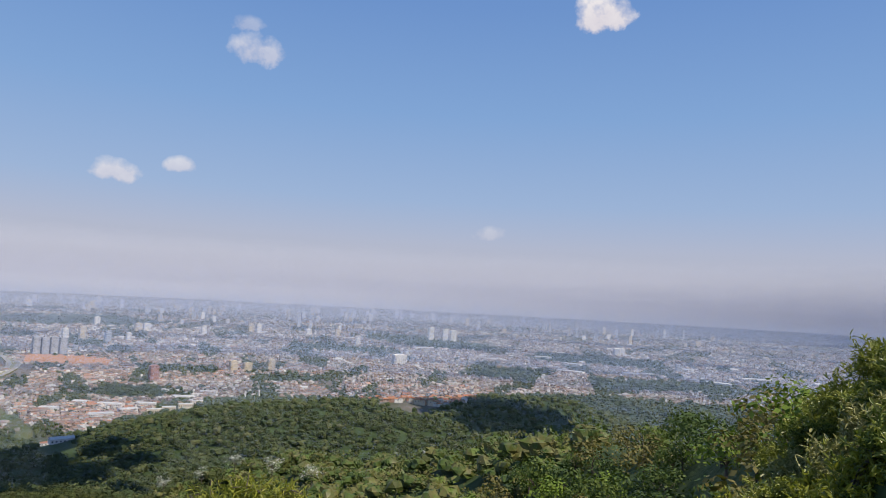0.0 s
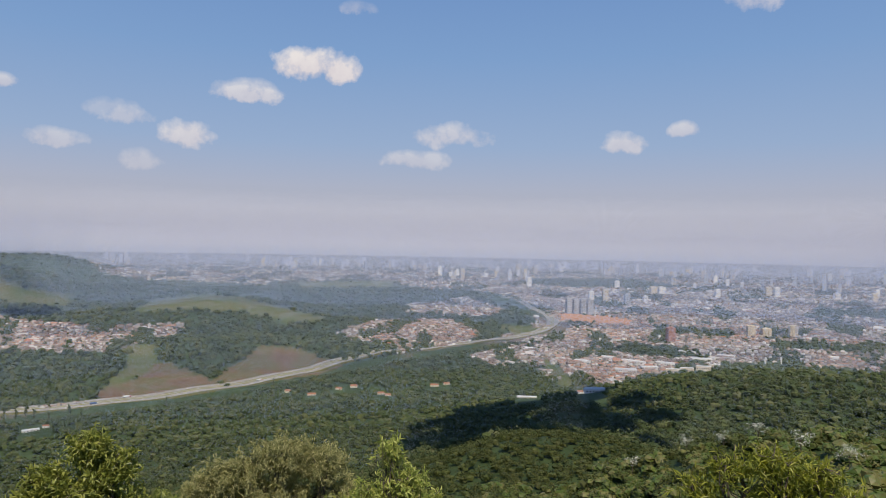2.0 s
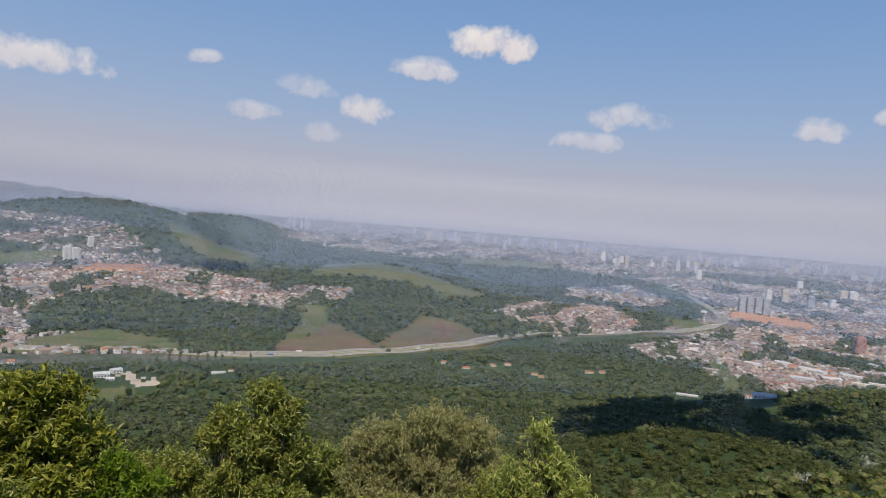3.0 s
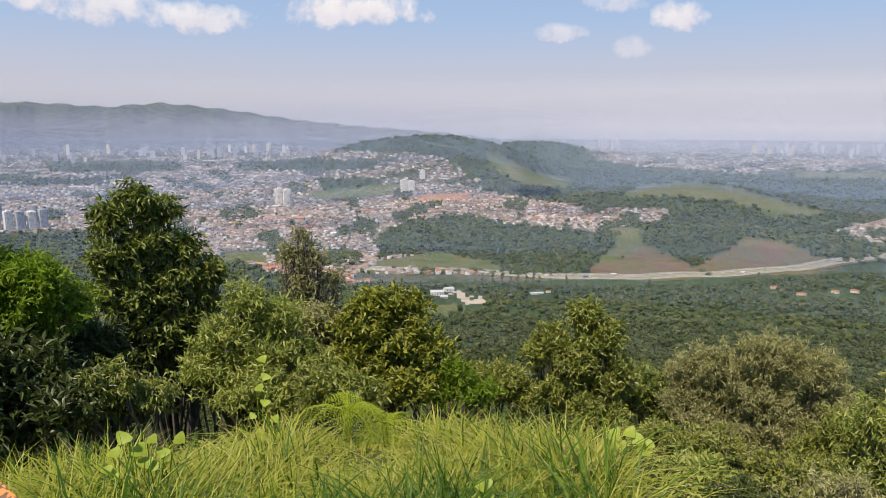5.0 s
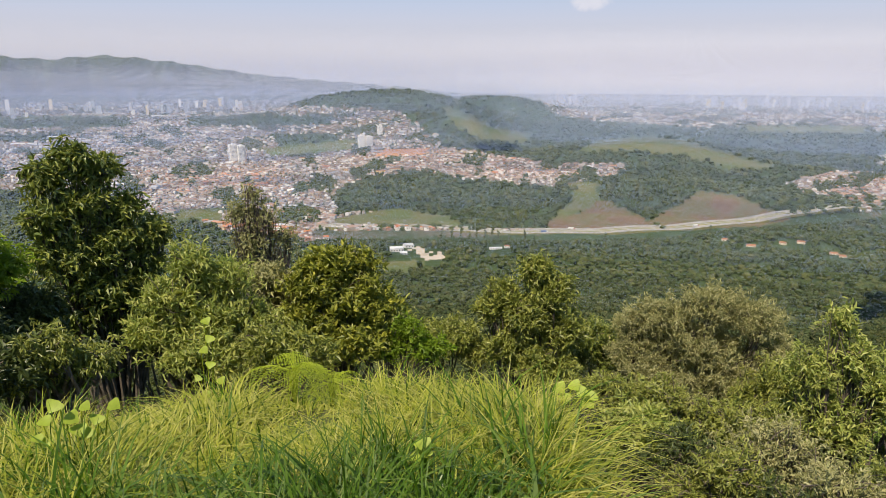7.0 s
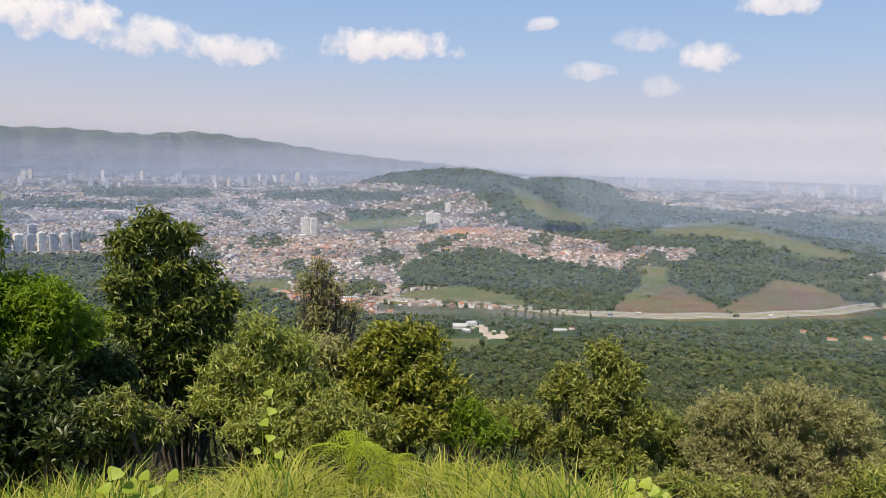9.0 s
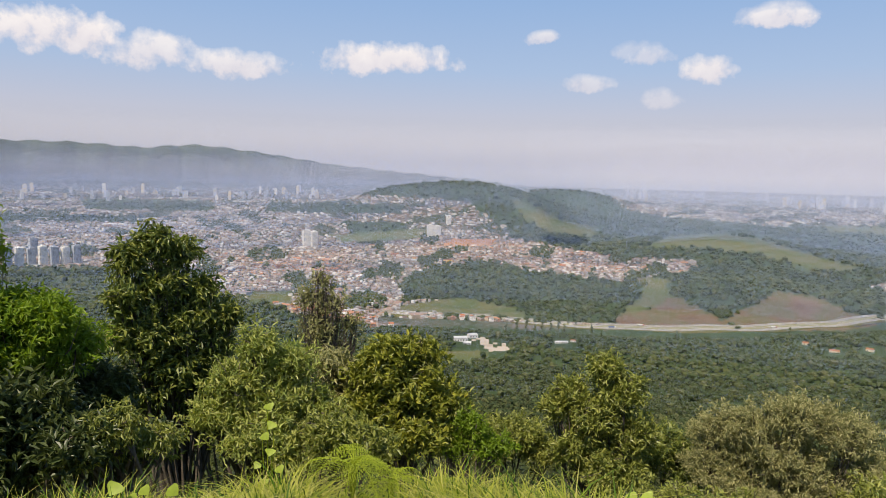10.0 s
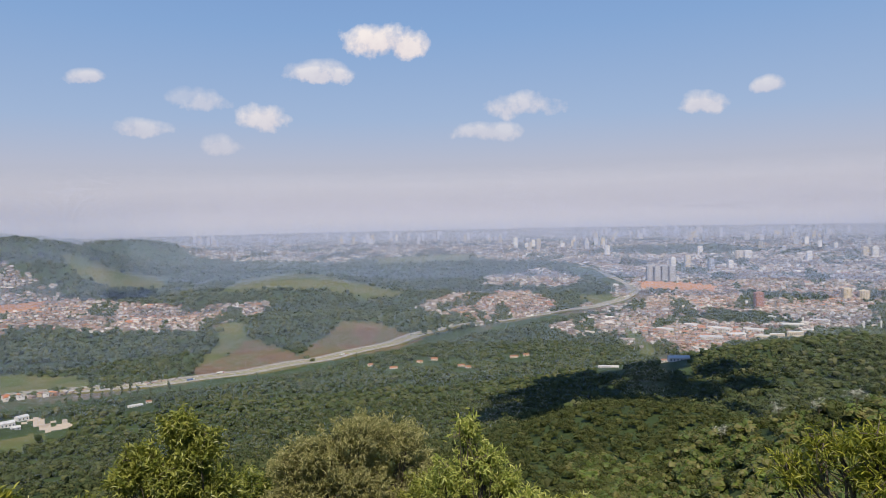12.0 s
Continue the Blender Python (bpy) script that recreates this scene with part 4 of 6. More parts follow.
for az, r, dip, hw, hh, mt, lab in ((-33.5, 17, 3.4, 1.0, 0.8, M_LEAF_OLIVE, "olive"), (-31.2, 18, 6.0, 0.9, 0.8, M_LEAF_DARK, "dark green"), (-36.0, 15, 3.5, 1.2, 1.0, M_LEAF_DARK, "dark green"), (-33.6, 14, 7.5, 1.0, 0.8, M_LEAF_GREY, "grey-green"), (-29.4, 20, 8.0, 1.0, 0.9, M_LEAF_OLIVE, "olive"),
                                    (-31.5, 14, 10.0, 0.9, 0.6, M_LEAF_OLIVE, "olive"), (-34.0, 12, 10.0, 0.9, 0.7, M_LEAF_GOLD, "brownish olive"), (-28.0, 17, 11.0, 0.9, 0.6, M_LEAF_GREY, "grey-green"), (-29.8, 13, 12.5, 0.8, 0.5, M_LEAF_GOLD, "brownish olive"), (-32.5, 11, 15.0, 0.8, 0.5, M_LEAF_OLIVE, "olive"),
                                    (-27.0, 14, 13.0, 0.8, 0.45, M_LEAF_OLIVE, "olive"), (-23.5, 13, 14.6, 0.7, 0.4, M_LEAF_GOLD, "brownish olive"), (-26.5, 11, 17.0, 0.8, 0.4, M_LEAF_GREY, "grey-green"), (-20.5, 12, 16.5, 0.6, 0.35, M_LEAF_OLIVE, "olive"), (-37.5, 12, 6.0, 1.0, 0.9, M_LEAF_DARK, "dark green")):
    plant("shrub", az, r, [(az, dip, hw, hh, 0), (az + 2.6, dip + 2.4, hw * 0.8, hh * 0.7, -0.3), (az - 2.4, dip + 2.0, hw * 0.8, hh * 0.7, 0.2)], 0.17, [mt], lab + " scrub on the steep bank", group="scrub on the bank", density=0.36, stems=3)


# this one too is darkened by its leaf colour, as if shaded
plant("shrub", 113, 6.0, [(114.5, 16.8, 0.5, 0.4, 0), (111.0, 17.6, 0.45, 0.35, 0), (117.5, 17.5, 0.5, 0.4, 0), (108.5, 19.6, 0.4, 0.24, -0.3)], 0.11, [M_LEAF_SHADED], "leafy undergrowth below the feathery tree, leaves darkened for shade", density=1.0)


# scrub on the drop beside the grass, some in the shade-darkened leaf colour
for az, r, dip, hw, hh, mt, lab in ((50, 4.9, 29.0, 0.34, 0.26, M_LEAF_OLIVE, "olive"), (46, 4.6, 31.0, 0.34, 0.26, M_LEAF_SHADED, "dark green"), (42, 4.8, 29.0, 0.4, 0.3, M_LEAF_GREY, "grey-green"), (47, 5.6, 26.6, 0.4, 0.28, M_LEAF_GREY, "grey-green"), (44, 4.2, 35.0, 0.36, 0.26, M_LEAF_OLIVE, "olive"),
                                    (38, 4.4, 33.0, 0.4, 0.3, M_LEAF_SHADED, "dark green"), (54, 5.2, 27.8, 0.3, 0.22, M_LEAF_SHADED, "dark green"), (39, 5.6, 27.5, 0.4, 0.3, M_LEAF_OLIVE, "olive"), (64.5, 6.2, 25.8, 0.3, 0.22, M_LEAF_SHADED, "dark green"), (34, 5.0, 31.0, 0.45, 0.3, M_LEAF_GREY, "grey-green")):
    plant("shrub", az, r, [(az, dip, hw, hh, 0), (az + 3.2, dip + 1.8, hw * 0.8, hh * 0.8, 0), (az - 3.2, dip + 1.4, hw * 0.8, hh * 0.8, 0)], 0.062, [mt], lab + " twiggy scrub beside the long grass", density=0.8, bare=4, wide=0.28)


def grass():
    kit = Kit()
    n = 42000
    az = 40 + 88 * rng.random(n)
    lim = np.interp(az, [40, 48, 53, 58, 66, 75, 85, 95, 110, 128], [2.3, 2.6, 3.0, 3.9, 4.2, 4.9, 5.4, 5.6, 5.3, 5.0]) * (0.92 + 0.12 * rng.random(n))
    r = np.sqrt(rng.random(n) * (lim ** 2 - 1.0) + 1.0)
    x, y = -np.sin(np.radians(az)) * r, np.cos(np.radians(az)) * r
    at = np.stack([x, y, land(x, y) - 0.02], -1)
    tuft = np.sin(x * 2.3 + np.sin(y * 3.1)) * np.sin(y * 2.7 + 1)
    near = np.clip((3.1 - r + 0.25 * np.sin(az * 0.5)) / 0.5, 0, 1) * np.clip((az - 66) / 5, 0, 1)
    green = rng.random(n) < 0.10 + 0.86 * near
    # short round the ferns and towards the lookout from them
    along = np.clip(r * np.cos(np.radians(az - 86.5)), 4.1, 5.1)
    by_fern = np.clip(np.hypot(r * np.cos(np.radians(az - 86.5)) - along, r * np.sin(np.radians(az - 86.5))) / 0.5, 0.3, 1)
    H = by_fern * (0.13 + 0.24 * rng.random(n) ** 1.7) * (1 + 0.45 * tuft) * np.where(green, 1.2, 1.0)
    lean = rng.random(n) * 6.283
    bend = (0.25 + 1.1 * rng.random(n)) * np.where(green, 0.8, 1.45)
    d = np.stack([np.cos(lean), np.sin(lean), 0 * lean], -1)
    side = np.stack([-np.sin(lean), np.cos(lean), 0 * lean], -1)
    wd = ((0.0035 + 0.006 * rng.random(n) ** 2) * np.where(green, 1.3, 1.0))[:, None]
    rows = []
    for t in (0.0, 0.4, 0.75, 1.0):
        c = at + d * (bend * H * t ** 2.0)[:, None] + np.array([0, 0, 1.0]) * (H * (t - 0.32 * bend * t ** 3))[:, None]
        w = wd * (1.0 - 0.92 * t ** 1.5)
        rows += [c - side * w, c + side * w]
    v = np.stack(rows, 1)
    f = np.array([[0, 1, 3, 2], [2, 3, 5, 4], [4, 5, 7, 6]])
    for g, slot in ((True, 0), (False, 1)):
        k = green == g
        m = k.sum()
        kit.add(v[k].reshape(-1, 3), (f[None] + (np.arange(m) * 8)[:, None, None]).reshape(-1, 4), slot)
    m = 600
    az = 62 + 62 * rng.random(m)
    r = 1.5 + 1.45 * rng.random(m)
    x, y = -np.sin(np.radians(az)) * r, np.cos(np.radians(az)) * r
    at = np.stack([x, y, land(x, y) - 0.02], -1)
    turn, H = rng.random(m) * 6.283, 0.26 + 0.26 * rng.random(m)
    d = np.stack([np.cos(turn), np.sin(turn), 0 * turn], -1)
    side = np.stack([-np.sin(turn), np.cos(turn), 0 * turn], -1)
    wd = (0.006 + 0.007 * rng.random(m))[:, None]
    rows = []
    for t in (0.0, 0.3, 0.55, 0.8, 1.0):
        c = at + d * (0.9 * H * t ** 1.8)[:, None] + np.array([0, 0, 1.0]) * (H * (1.35 * t - 0.75 * t ** 2.4))[:, None]
        w = wd * (1.0 - 0.95 * t ** 2.2)
        rows += [c - side * w, c + side * w]
    v = np.stack(rows, 1)
    f = np.array([[2 * k, 2 * k + 1, 2 * k + 3, 2 * k + 2] for k in range(4)])
    kit.add(v.reshape(-1, 3), (f[None] + (np.arange(m) * 10)[:, None, None]).reshape(-1, 4), 2)
    tagged(kit.object("grass", [M_GRASS, M_GRASS_DRY, M_GRASS_BROAD]), "long bright green and yellowish grass on the summit edge", "grass", kind="stuff")


grass()


def fern(az, r, size, fronds, lift, label):
    """Arching, twice-divided fronds that droop over one another."""
    foot = on_land(az, r)
    foot.z += lift
    root = thing("fern", foot, label, "fern")
    stem = np.array([0, 0, -lift - 0.03])
    for k in range(fronds):
        kit = Kit()
        a = k * 2.4 + 0.5 * rng.random()
        d = np.array([math.cos(a), math.sin(a), 0])
        s = np.array([-math.sin(a), math.cos(a), 0])
        L = size * (0.6 + 0.5 * rng.random())
        rise, fall = 0.45 + 0.75 * rng.random(), 1.0 + 0.5 * rng.random()
        t = np.linspace(0.08, 1, 13)
        sway = 0.18 * (rng.random() - 0.5)
        spine = d * (L * t)[:, None] + s * (L * sway * t * t)[:, None] + np.array([0, 0, 1.0]) * (L * (rise * t - fall * t ** 2.2))[:, None]
        kit.tube(np.vstack([stem, spine[::3]]), np.linspace(0.006, 0.0015, len(spine[::3]) + 1), 4)
        slope = unit(np.gradient(spine, axis=0))
        for sg in (-1, 1):
            ln = L * 0.40 * (np.clip(1.12 - t, 0.06, 1) ** 0.8) * np.clip(t * 6, 0.4, 1)
            ax = unit(sg * s[None] + slope * 0.45 + np.array([0, 0, -0.28]) + 0.06 * rng.normal(size=(13, 3)))
            for j in range(7):
                q = (j + 0.4) / 7
                at = spine + ax * (ln * q)[:, None] - np.array([0, 0, 1.0]) * (ln * 0.22 * q * q)[:, None]
                for hs in (-1, 1):
                    leaf_blades(kit, at, ax * 0.55 + hs * slope, np.repeat([[0, 0, 1.0]], 13, 0), ln * 0.13 * (1.2 - q) + 0.004, ln * 0.05 + 0.0025, fold=0.12)
        kit.object("frond", [M_FERN], root)


M_FERN = material("fern_leaf", [(0.22, 0.30, 0.02), (0.33, 0.39, 0.04), (0.27, 0.34, 0.03)], 6.0, rough=0.5, by="island", glow=0.4, spec=0.2)
fern(87.4, 4.8, 0.46, 10, 0.31, "arching yellow-green fern among the grass")
fern(84.2, 4.8, 0.36, 7, 0.20, "drooping lime-green fern beside the larger one")
fern(79.8, 5.1, 0.22, 8, 0.18, "small fern at the edge of the grass")


def broad_plant(az, r, spots, size, label):
    """Soft heart-shaped leaves on thin stalks; spots: sideways, height, turn."""
    foot = on_land(az, r)
    root = thing("broadleaf_plant", foot, label, "plant", "broad-leaved weeds in the grass")
    out = np.array(bearing(az))
    side = np.array([out[1], -out[0], 0])
    for sx, h, turn in spots:
        kit, stalk = Kit(), Kit()
        at = side * sx + np.array([0, 0, h]) - out * 0.05
        stalk.tube([[side[0] * sx * 0.4, side[1] * sx * 0.4, -0.02], at * np.array([0.8, 0.8, 0.6]), at], [0.005, 0.004, 0.003], 5)
        s = size * (0.62 + 0.35 * rng.random())
        m = 14
        t = np.linspace(0, 1, m // 2)
        ax = unit(-out * 0.5 + side * math.sin(turn) + np.array([0, 0, -0.75 + 0.4 * math.cos(turn)]))
        sd = unit(np.cross(ax, -out * 0.6 + np.array([0, 0, 0.8])))
        nr = np.cross(sd, ax)
        w = s * 0.62 * np.sin(np.pi * np.clip(t, 0.0, 1) ** 0.62)
        mid = at + ax * (s * t)[:, None] - nr * (s * 0.12 * t * t)[:, None]
        lf, rt = mid + sd * w[:, None] + nr * (w * 0.22)[:, None], mid - sd * w[:, None] + nr * (w * 0.22)[:, None]
        q = len(t)
        v = np.vstack([mid, lf, rt])
        kit.add(v, [[k, q + k, q + k + 1, k + 1] for k in range(q - 1)] + [[k, k + 1, 2 * q + k + 1, 2 * q + k] for k in range(q - 1)])
        kit.object("leaf", [M_LEAF_LIME], root, smooth=True)
        stalk.object("stalk", [M_FERN], root)


broad_plant(104.4, 3.6, [(-0.12, 0.46, 0.4), (-0.04, 0.53, -0.6), (0.05, 0.49, 0.7), (0.12, 0.42, -0.3), (0.02, 0.39, 0.1), (-0.09, 0.35, -1.0), (0.17, 0.47, 1.0), (-0.15, 0.38, 0.2), (0.08, 0.36, -0.7), (-0.02, 0.45, 0.9)], 0.075, "low plant with bright lime heart-shaped leaves")
broad_plant(94.4, 5.5, [(0.0, 0.93, 0.3), (0.05, 0.78, -0.5), (-0.04, 0.69, 0.7), (0.03, 0.57, -0.2), (-0.06, 0.46, -0.8), (0.07, 0.42, 0.5), (-0.02, 0.33, 0.0)], 0.085, "upright vine with translucent lime-yellow leaves")
broad_plant(76.2, 2.9, [(0.0, 0.32, 0.2), (0.04, 0.27, -0.6), (-0.04, 0.25, 0.9)], 0.075, "seedling with three round lime leaves in grass")
broad_plant(57.5, 2.7, [(0.05, 0.16, 0.5), (0.14, 0.13, -0.4), (-0.06, 0.17, 1.0)], 0.10, "weed with broad flat leaves in the grass")
broad_plant(95.0, 2.6, [(0.05, 0.19, 0.5), (0.12, 0.17, -0.4), (-0.10, 0.18, 1.0), (-0.02, 0.16, -0.9)], 0.09, "weed with crinkled dark lime leaves in grass")
broad_plant(47.5, 4.0, [(0.0, 0.40, 0.4), (0.06, 0.36, -0.5), (-0.05, 0.33, 0.8)], 0.08, "small plant with pale lime leaves by the scrub")
broad_plant(63.5, 5.2, [(0.0, 0.36, 0.8), (0.12, 0.32, -0.7), (-0.12, 0.33, 1.2), (0.2, 0.28, -1.1), (-0.05, 0.26, 0.2), (0.1, 0.24, 0.9)], 0.13, "tuft of pointed bright leaves at the grass edge")


def guard_rail():
    """Flat steel rail, its orange paint flaking to rust."""
    m = bpy.data.materials.new("flaking_orange_paint")
    m.use_nodes = True
    N = Nodes(m.node_tree)
    pos = N.add("ShaderNodeTexCoord").outputs["Object"]
    flake = N.math("GREATER_THAN", N.noise(16.0, 6.0, 0.65, pos, dist=0.6), 0.545)
    paint = N.ramp(N.noise(9.0, 4.0, 0.6, pos), [(0.3, (0.62, 0.22, 0.045)), (0.7, (0.80, 0.36, 0.10))])
    rust = N.ramp(N.noise(60.0, 4.0, 0.6, pos), [(0.3, (0.10, 0.055, 0.035)), (0.7, (0.24, 0.13, 0.07))])
    b = N.add("ShaderNodeBsdfPrincipled")
    N.put(b.inputs["Base Color"], N.mix(flake, paint, rust))
    b.inputs["Roughness"].default_value = 0.65
    bp = N.add("ShaderNodeBump")
    bp.inputs["Strength"].default_value, bp.inputs["Distance"].default_value = 1.0, 0.002
    N.put(bp.inputs["Height"], N.math("SUBTRACT", N.noise(40.0, 4.0, 0.6, pos), N.math("MULTIPLY", flake, 0.8)))
    N.put(b.inputs["Normal"], bp.outputs[0])
    N.put(N.add("ShaderNodeOutputMaterial").inputs[0], b.outputs[0])
    h = 0.60
    p1, p2 = bearing(115.2) * (h / math.tan(radians(23.6))), bearing(110.4) * (h / math.tan(radians(30.6)))
    d = (p2 - p1).normalized()
    inward = Vector((d.y, -d.x, 0))
    if inward.dot(p1) > 0:
        inward = -inward
    mid = (p1 + p2) / 2 + inward * 0.07
    ang = math.atan2(d.y, d.x)
    foot = Vector((mid.x, mid.y, float(land(np.array([mid.x]), np.array([mid.y]))[0])))
    root = thing("guard_rail", foot, "steel guard rail with flaking orange paint and rust", "railing", turn=math.degrees(ang))
    top = EYE - h - foot.z
    bm = bmesh.new()
    bmesh.ops.create_cube(bm, size=1, matrix=Matrix.Translation((0, 0, top - 0.03)) @ Matrix.Diagonal((1.5, 0.14, 0.06, 1)))
    bmesh.ops.bevel(bm, geom=bm.edges[:], offset=0.008, segments=2, affect="EDGES")
    me = bpy.data.meshes.new("rail")
    bm.to_mesh(me)
    bm.free()
    me.materials.append(m)
    new("rail", me).parent = root
    for sx in (-0.55, 0.55):
        k = Kit()
        k.box((sx, 0, (top - 0.06) / 2 - 0.04), (0.06, 0.06, top - 0.06 + 0.08))
        k.object("post", [m], root)


guard_rail()

# ---- trees of the spur and the upper slopes ----


def tree_leaf(name, colours, bump=0.0):
    return material(name, colours, 0.5, rough=0.6, by="island", glow=0.2, spec=0.25, fine_mix=0.55, bump=bump, bump_scale=1.6)


M_TREES = [tree_leaf("tree_leaf_mid", [(0.055, 0.087, 0.017), (0.090, 0.131, 0.026), (0.131, 0.167, 0.038)]), tree_leaf("tree_leaf_deep", [(0.035, 0.065, 0.016), (0.061, 0.099, 0.022), (0.084, 0.119, 0.029)]),
           tree_leaf("tree_leaf_lime", [(0.087, 0.145, 0.017), (0.145, 0.210, 0.029), (0.116, 0.174, 0.023)]), tree_leaf("tree_leaf_brown", [(0.123, 0.119, 0.032), (0.181, 0.157, 0.052), (0.099, 0.102, 0.026)])]
M_SILVER = tree_leaf("tree_leaf_silver", [(0.42, 0.43, 0.40), (0.60, 0.60, 0.57), (0.12, 0.16, 0.07)])
TREE_WORDS = ["mid-green rounded broadleaf tree on the forested spur", "deep green dense broadleaf tree on the spur", "lime-green sunlit broadleaf tree on the spur", "brownish-green dry broadleaf tree on the spur"]


def tree_model(mat, words, size=0.085, quads=490):
    """Built one metre in crown radius; copies are scaled."""
    root = thing("tree", (0, 0, 0), words, "tree", "trees on the spur")
    v, f = leafy_crown(quads, size, 0.85)
    v[:, 2] += 0.75
    mesh_object("crown", v, f, [mat], parent=root)
    k = Kit()
    k.tube([[0, 0, -1.5], [0.03, 0.02, 0.2], [0.0, 0.05, 0.6]], [0.07, 0.055, 0.035], 6)
    for a in range(5):
        t = a * 1.257
        k.tube([[0, 0.04, 0.45], [0.22 * math.cos(t), 0.22 * math.sin(t), 0.75], [0.45 * math.cos(t), 0.45 * math.sin(t), 0.95]], [0.03, 0.02, 0.008], 5)
    k.object("trunk", [M_BARK], root)
    return root


def spur_trees():
    models = [tree_model(M_TREES[i % 4], TREE_WORDS[i % 4]) for i in range(8)]
    silver = [tree_model(M_SILVER, "tree with silvery white leaves on the forested spur", 0.07, 280) for _ in range(2)]
    x, y, z, r, az = sown(22, 330, 4.6, -42, 40)
    k = in_sight(x, y, z + 6) & (cover_of(az, r, z) == 0)
    order = np.nonzero(k)[0]
    # nearest the lookout first, never crowding a neighbour
    order = order[np.argsort(r[order])]
    taken = []
    used = set()
    for i in order:
        rad = np.interp(r[i], [13, 25, 70, 150, 330], [1.1, 1.7, 2.9, 4.3, 5.4]) * (0.75 + 0.5 * rng.random())
        if any((x[i] - p) ** 2 + (y[i] - q) ** 2 < (0.66 * (rad + s)) ** 2 for p, q, s in taken):
            continue
        taken.append((x[i], y[i], rad))
        m = models[int(rng.integers(0, 8))]
        place = (float(x[i]), float(y[i]), float(z[i]))
        size = pose(*place, 0, 0, float(rng.random() * 360)) @ Matrix.Diagonal((rad, rad, rad * (0.85 + 0.4 * rng.random()), 1))
        if m.name not in used:
            used.add(m.name)
            m.matrix_world = size
        else:
            copy_thing(m, size) if m.scale[0] == 1 else copy_thing(m, size @ Matrix.Diagonal((1 / m.scale[0], 1 / m.scale[1], 1 / m.scale[2], 1)))
        if len(taken) >= 290:
            break
    used = set()
    for n, (saz, dip, rad) in enumerate([(12.6, 14.7, 2.6), (0.6, 12.5, 2.6), (3.3, 13.3, 2.8), (15.4, 14.3, 2.4), (17.8, 15.0, 2.2), (2.9, 12.6, 2.2), (20.5, 15.6, 2.2), (9.5, 15.6, 2.2), (-27.4, 5.2, 1.3), (-28.2, 6.0, 1.2), (24.5, 17.5, 2.2)]):
        spot = sight(saz, dip + 0.35)
        rad *= 1.7
        spot.z += 5.5
        m = silver[n % 2]
        size = pose(*spot, 0, 0, 50 * n) @ Matrix.Diagonal((rad, rad, rad * 1.1, 1))
        if m.name not in used:
            used.add(m.name)
            m.matrix_world = size
        else:
            copy_thing(m, size @ Matrix.Diagonal((1 / m.scale[0], 1 / m.scale[1], 1 / m.scale[2], 1)))
    # the rest of the upper forest
    shapes, fine = [], [tufted(lobed_crown(5, 7, 4, 0.22), 90, 0.11) for _ in range(6)]
    for _ in range(6):
        shapes.append(tufted(lobed_crown(3, 6, 3, 0.3), 90, 0.12))
    P, R = [], []
    last = max(math.hypot(p, q) for p, q, _ in taken)
    for r0, r1, gap, a0 in ((60, 330, 6.8, 36), (last, 430, 7.4, -42), (330, 640, 8.2, -42)):
        if r1 <= r0:
            continue
        x, y, z, r, az = sown(r0, r1, gap, a0, 36 if r0 == last else 121)
        k = in_sight(x, y, z + 9)
        m = k.sum()
        rr = (2.6 + 2.8 * rng.random(m)) * np.where(r[k] < 120, 0.6, 1)
        if r0 == last:
            near_p, near_r = np.stack([x[k], y[k], z[k] + rr * 0.7], -1), rr
            continue
        P.append(np.stack([x[k], y[k], z[k] + rr * 0.7], -1))
        R.append(rr)
    P, R = np.vstack(P), np.concatenate(R)
    M_UPPER = tree_leaf("upper_forest_leaf", [(0.030, 0.046, 0.012), (0.052, 0.070, 0.016), (0.086, 0.100, 0.026), (0.07, 0.075, 0.022), (0.035, 0.052, 0.013)], 0.35)
    M_SPUR = material("spur_canopy_leaf", [(0.043, 0.072, 0.019), (0.099, 0.109, 0.029), (0.075, 0.123, 0.025), (0.145, 0.133, 0.046), (0.109, 0.160, 0.029), (0.052, 0.081, 0.022)], 0.09, rough=0.5, glow=0.2, spec=0.3, fine_mix=0.5)
    tagged(scatter("spur_canopy", near_p, near_r, near_r * 1.05, fine, [M_SPUR]), "mixed green and brownish broadleaf canopy along the spur", "forest", kind="stuff")
    tagged(scatter("upper_forest", P, R, R * 0.95, shapes, [M_UPPER]), "sunlit green broadleaf canopy on the upper slope", "forest", kind="stuff")


spur_trees()

# ---- motorway ----
M_PAINT = material("road_paint", [(0.75, 0.75, 0.72), (0.62, 0.62, 0.6)], 0.5)
M_VERGE = material("verge", [(0.24, 0.20, 0.10), (0.19, 0.19, 0.075), (0.28, 0.23, 0.13)], 0.03)


def road_line():
    """The middle line of the motorway, evenly spaced in the plan."""
    pts = []
    for (a0, d0), (a1, d1) in zip(ROAD, ROAD[1:]):
        for t in np.linspace(0, 1, 8, endpoint=False):
            az, dip = a0 + (a1 - a0) * t, d0 + (d1 - d0) * t
            R = EYE / math.tan(radians(dip))
            r = float(pulled(np.array([R]))[0])
            pts.append((-math.sin(radians(az)) * r, math.cos(radians(az)) * r))
    p = np.array(pts)
    for _ in range(30):
        p[1:-1] = 0.25 * p[:-2] + 0.5 * p[1:-1] + 0.25 * p[2:]
    s = np.concatenate([[0], np.cumsum(np.linalg.norm(np.diff(p, axis=0), axis=1))])
    q = np.arange(0, s[-1], 12.0)
    return np.stack([np.interp(q, s, p[:, 0]), np.interp(q, s, p[:, 1])], -1)


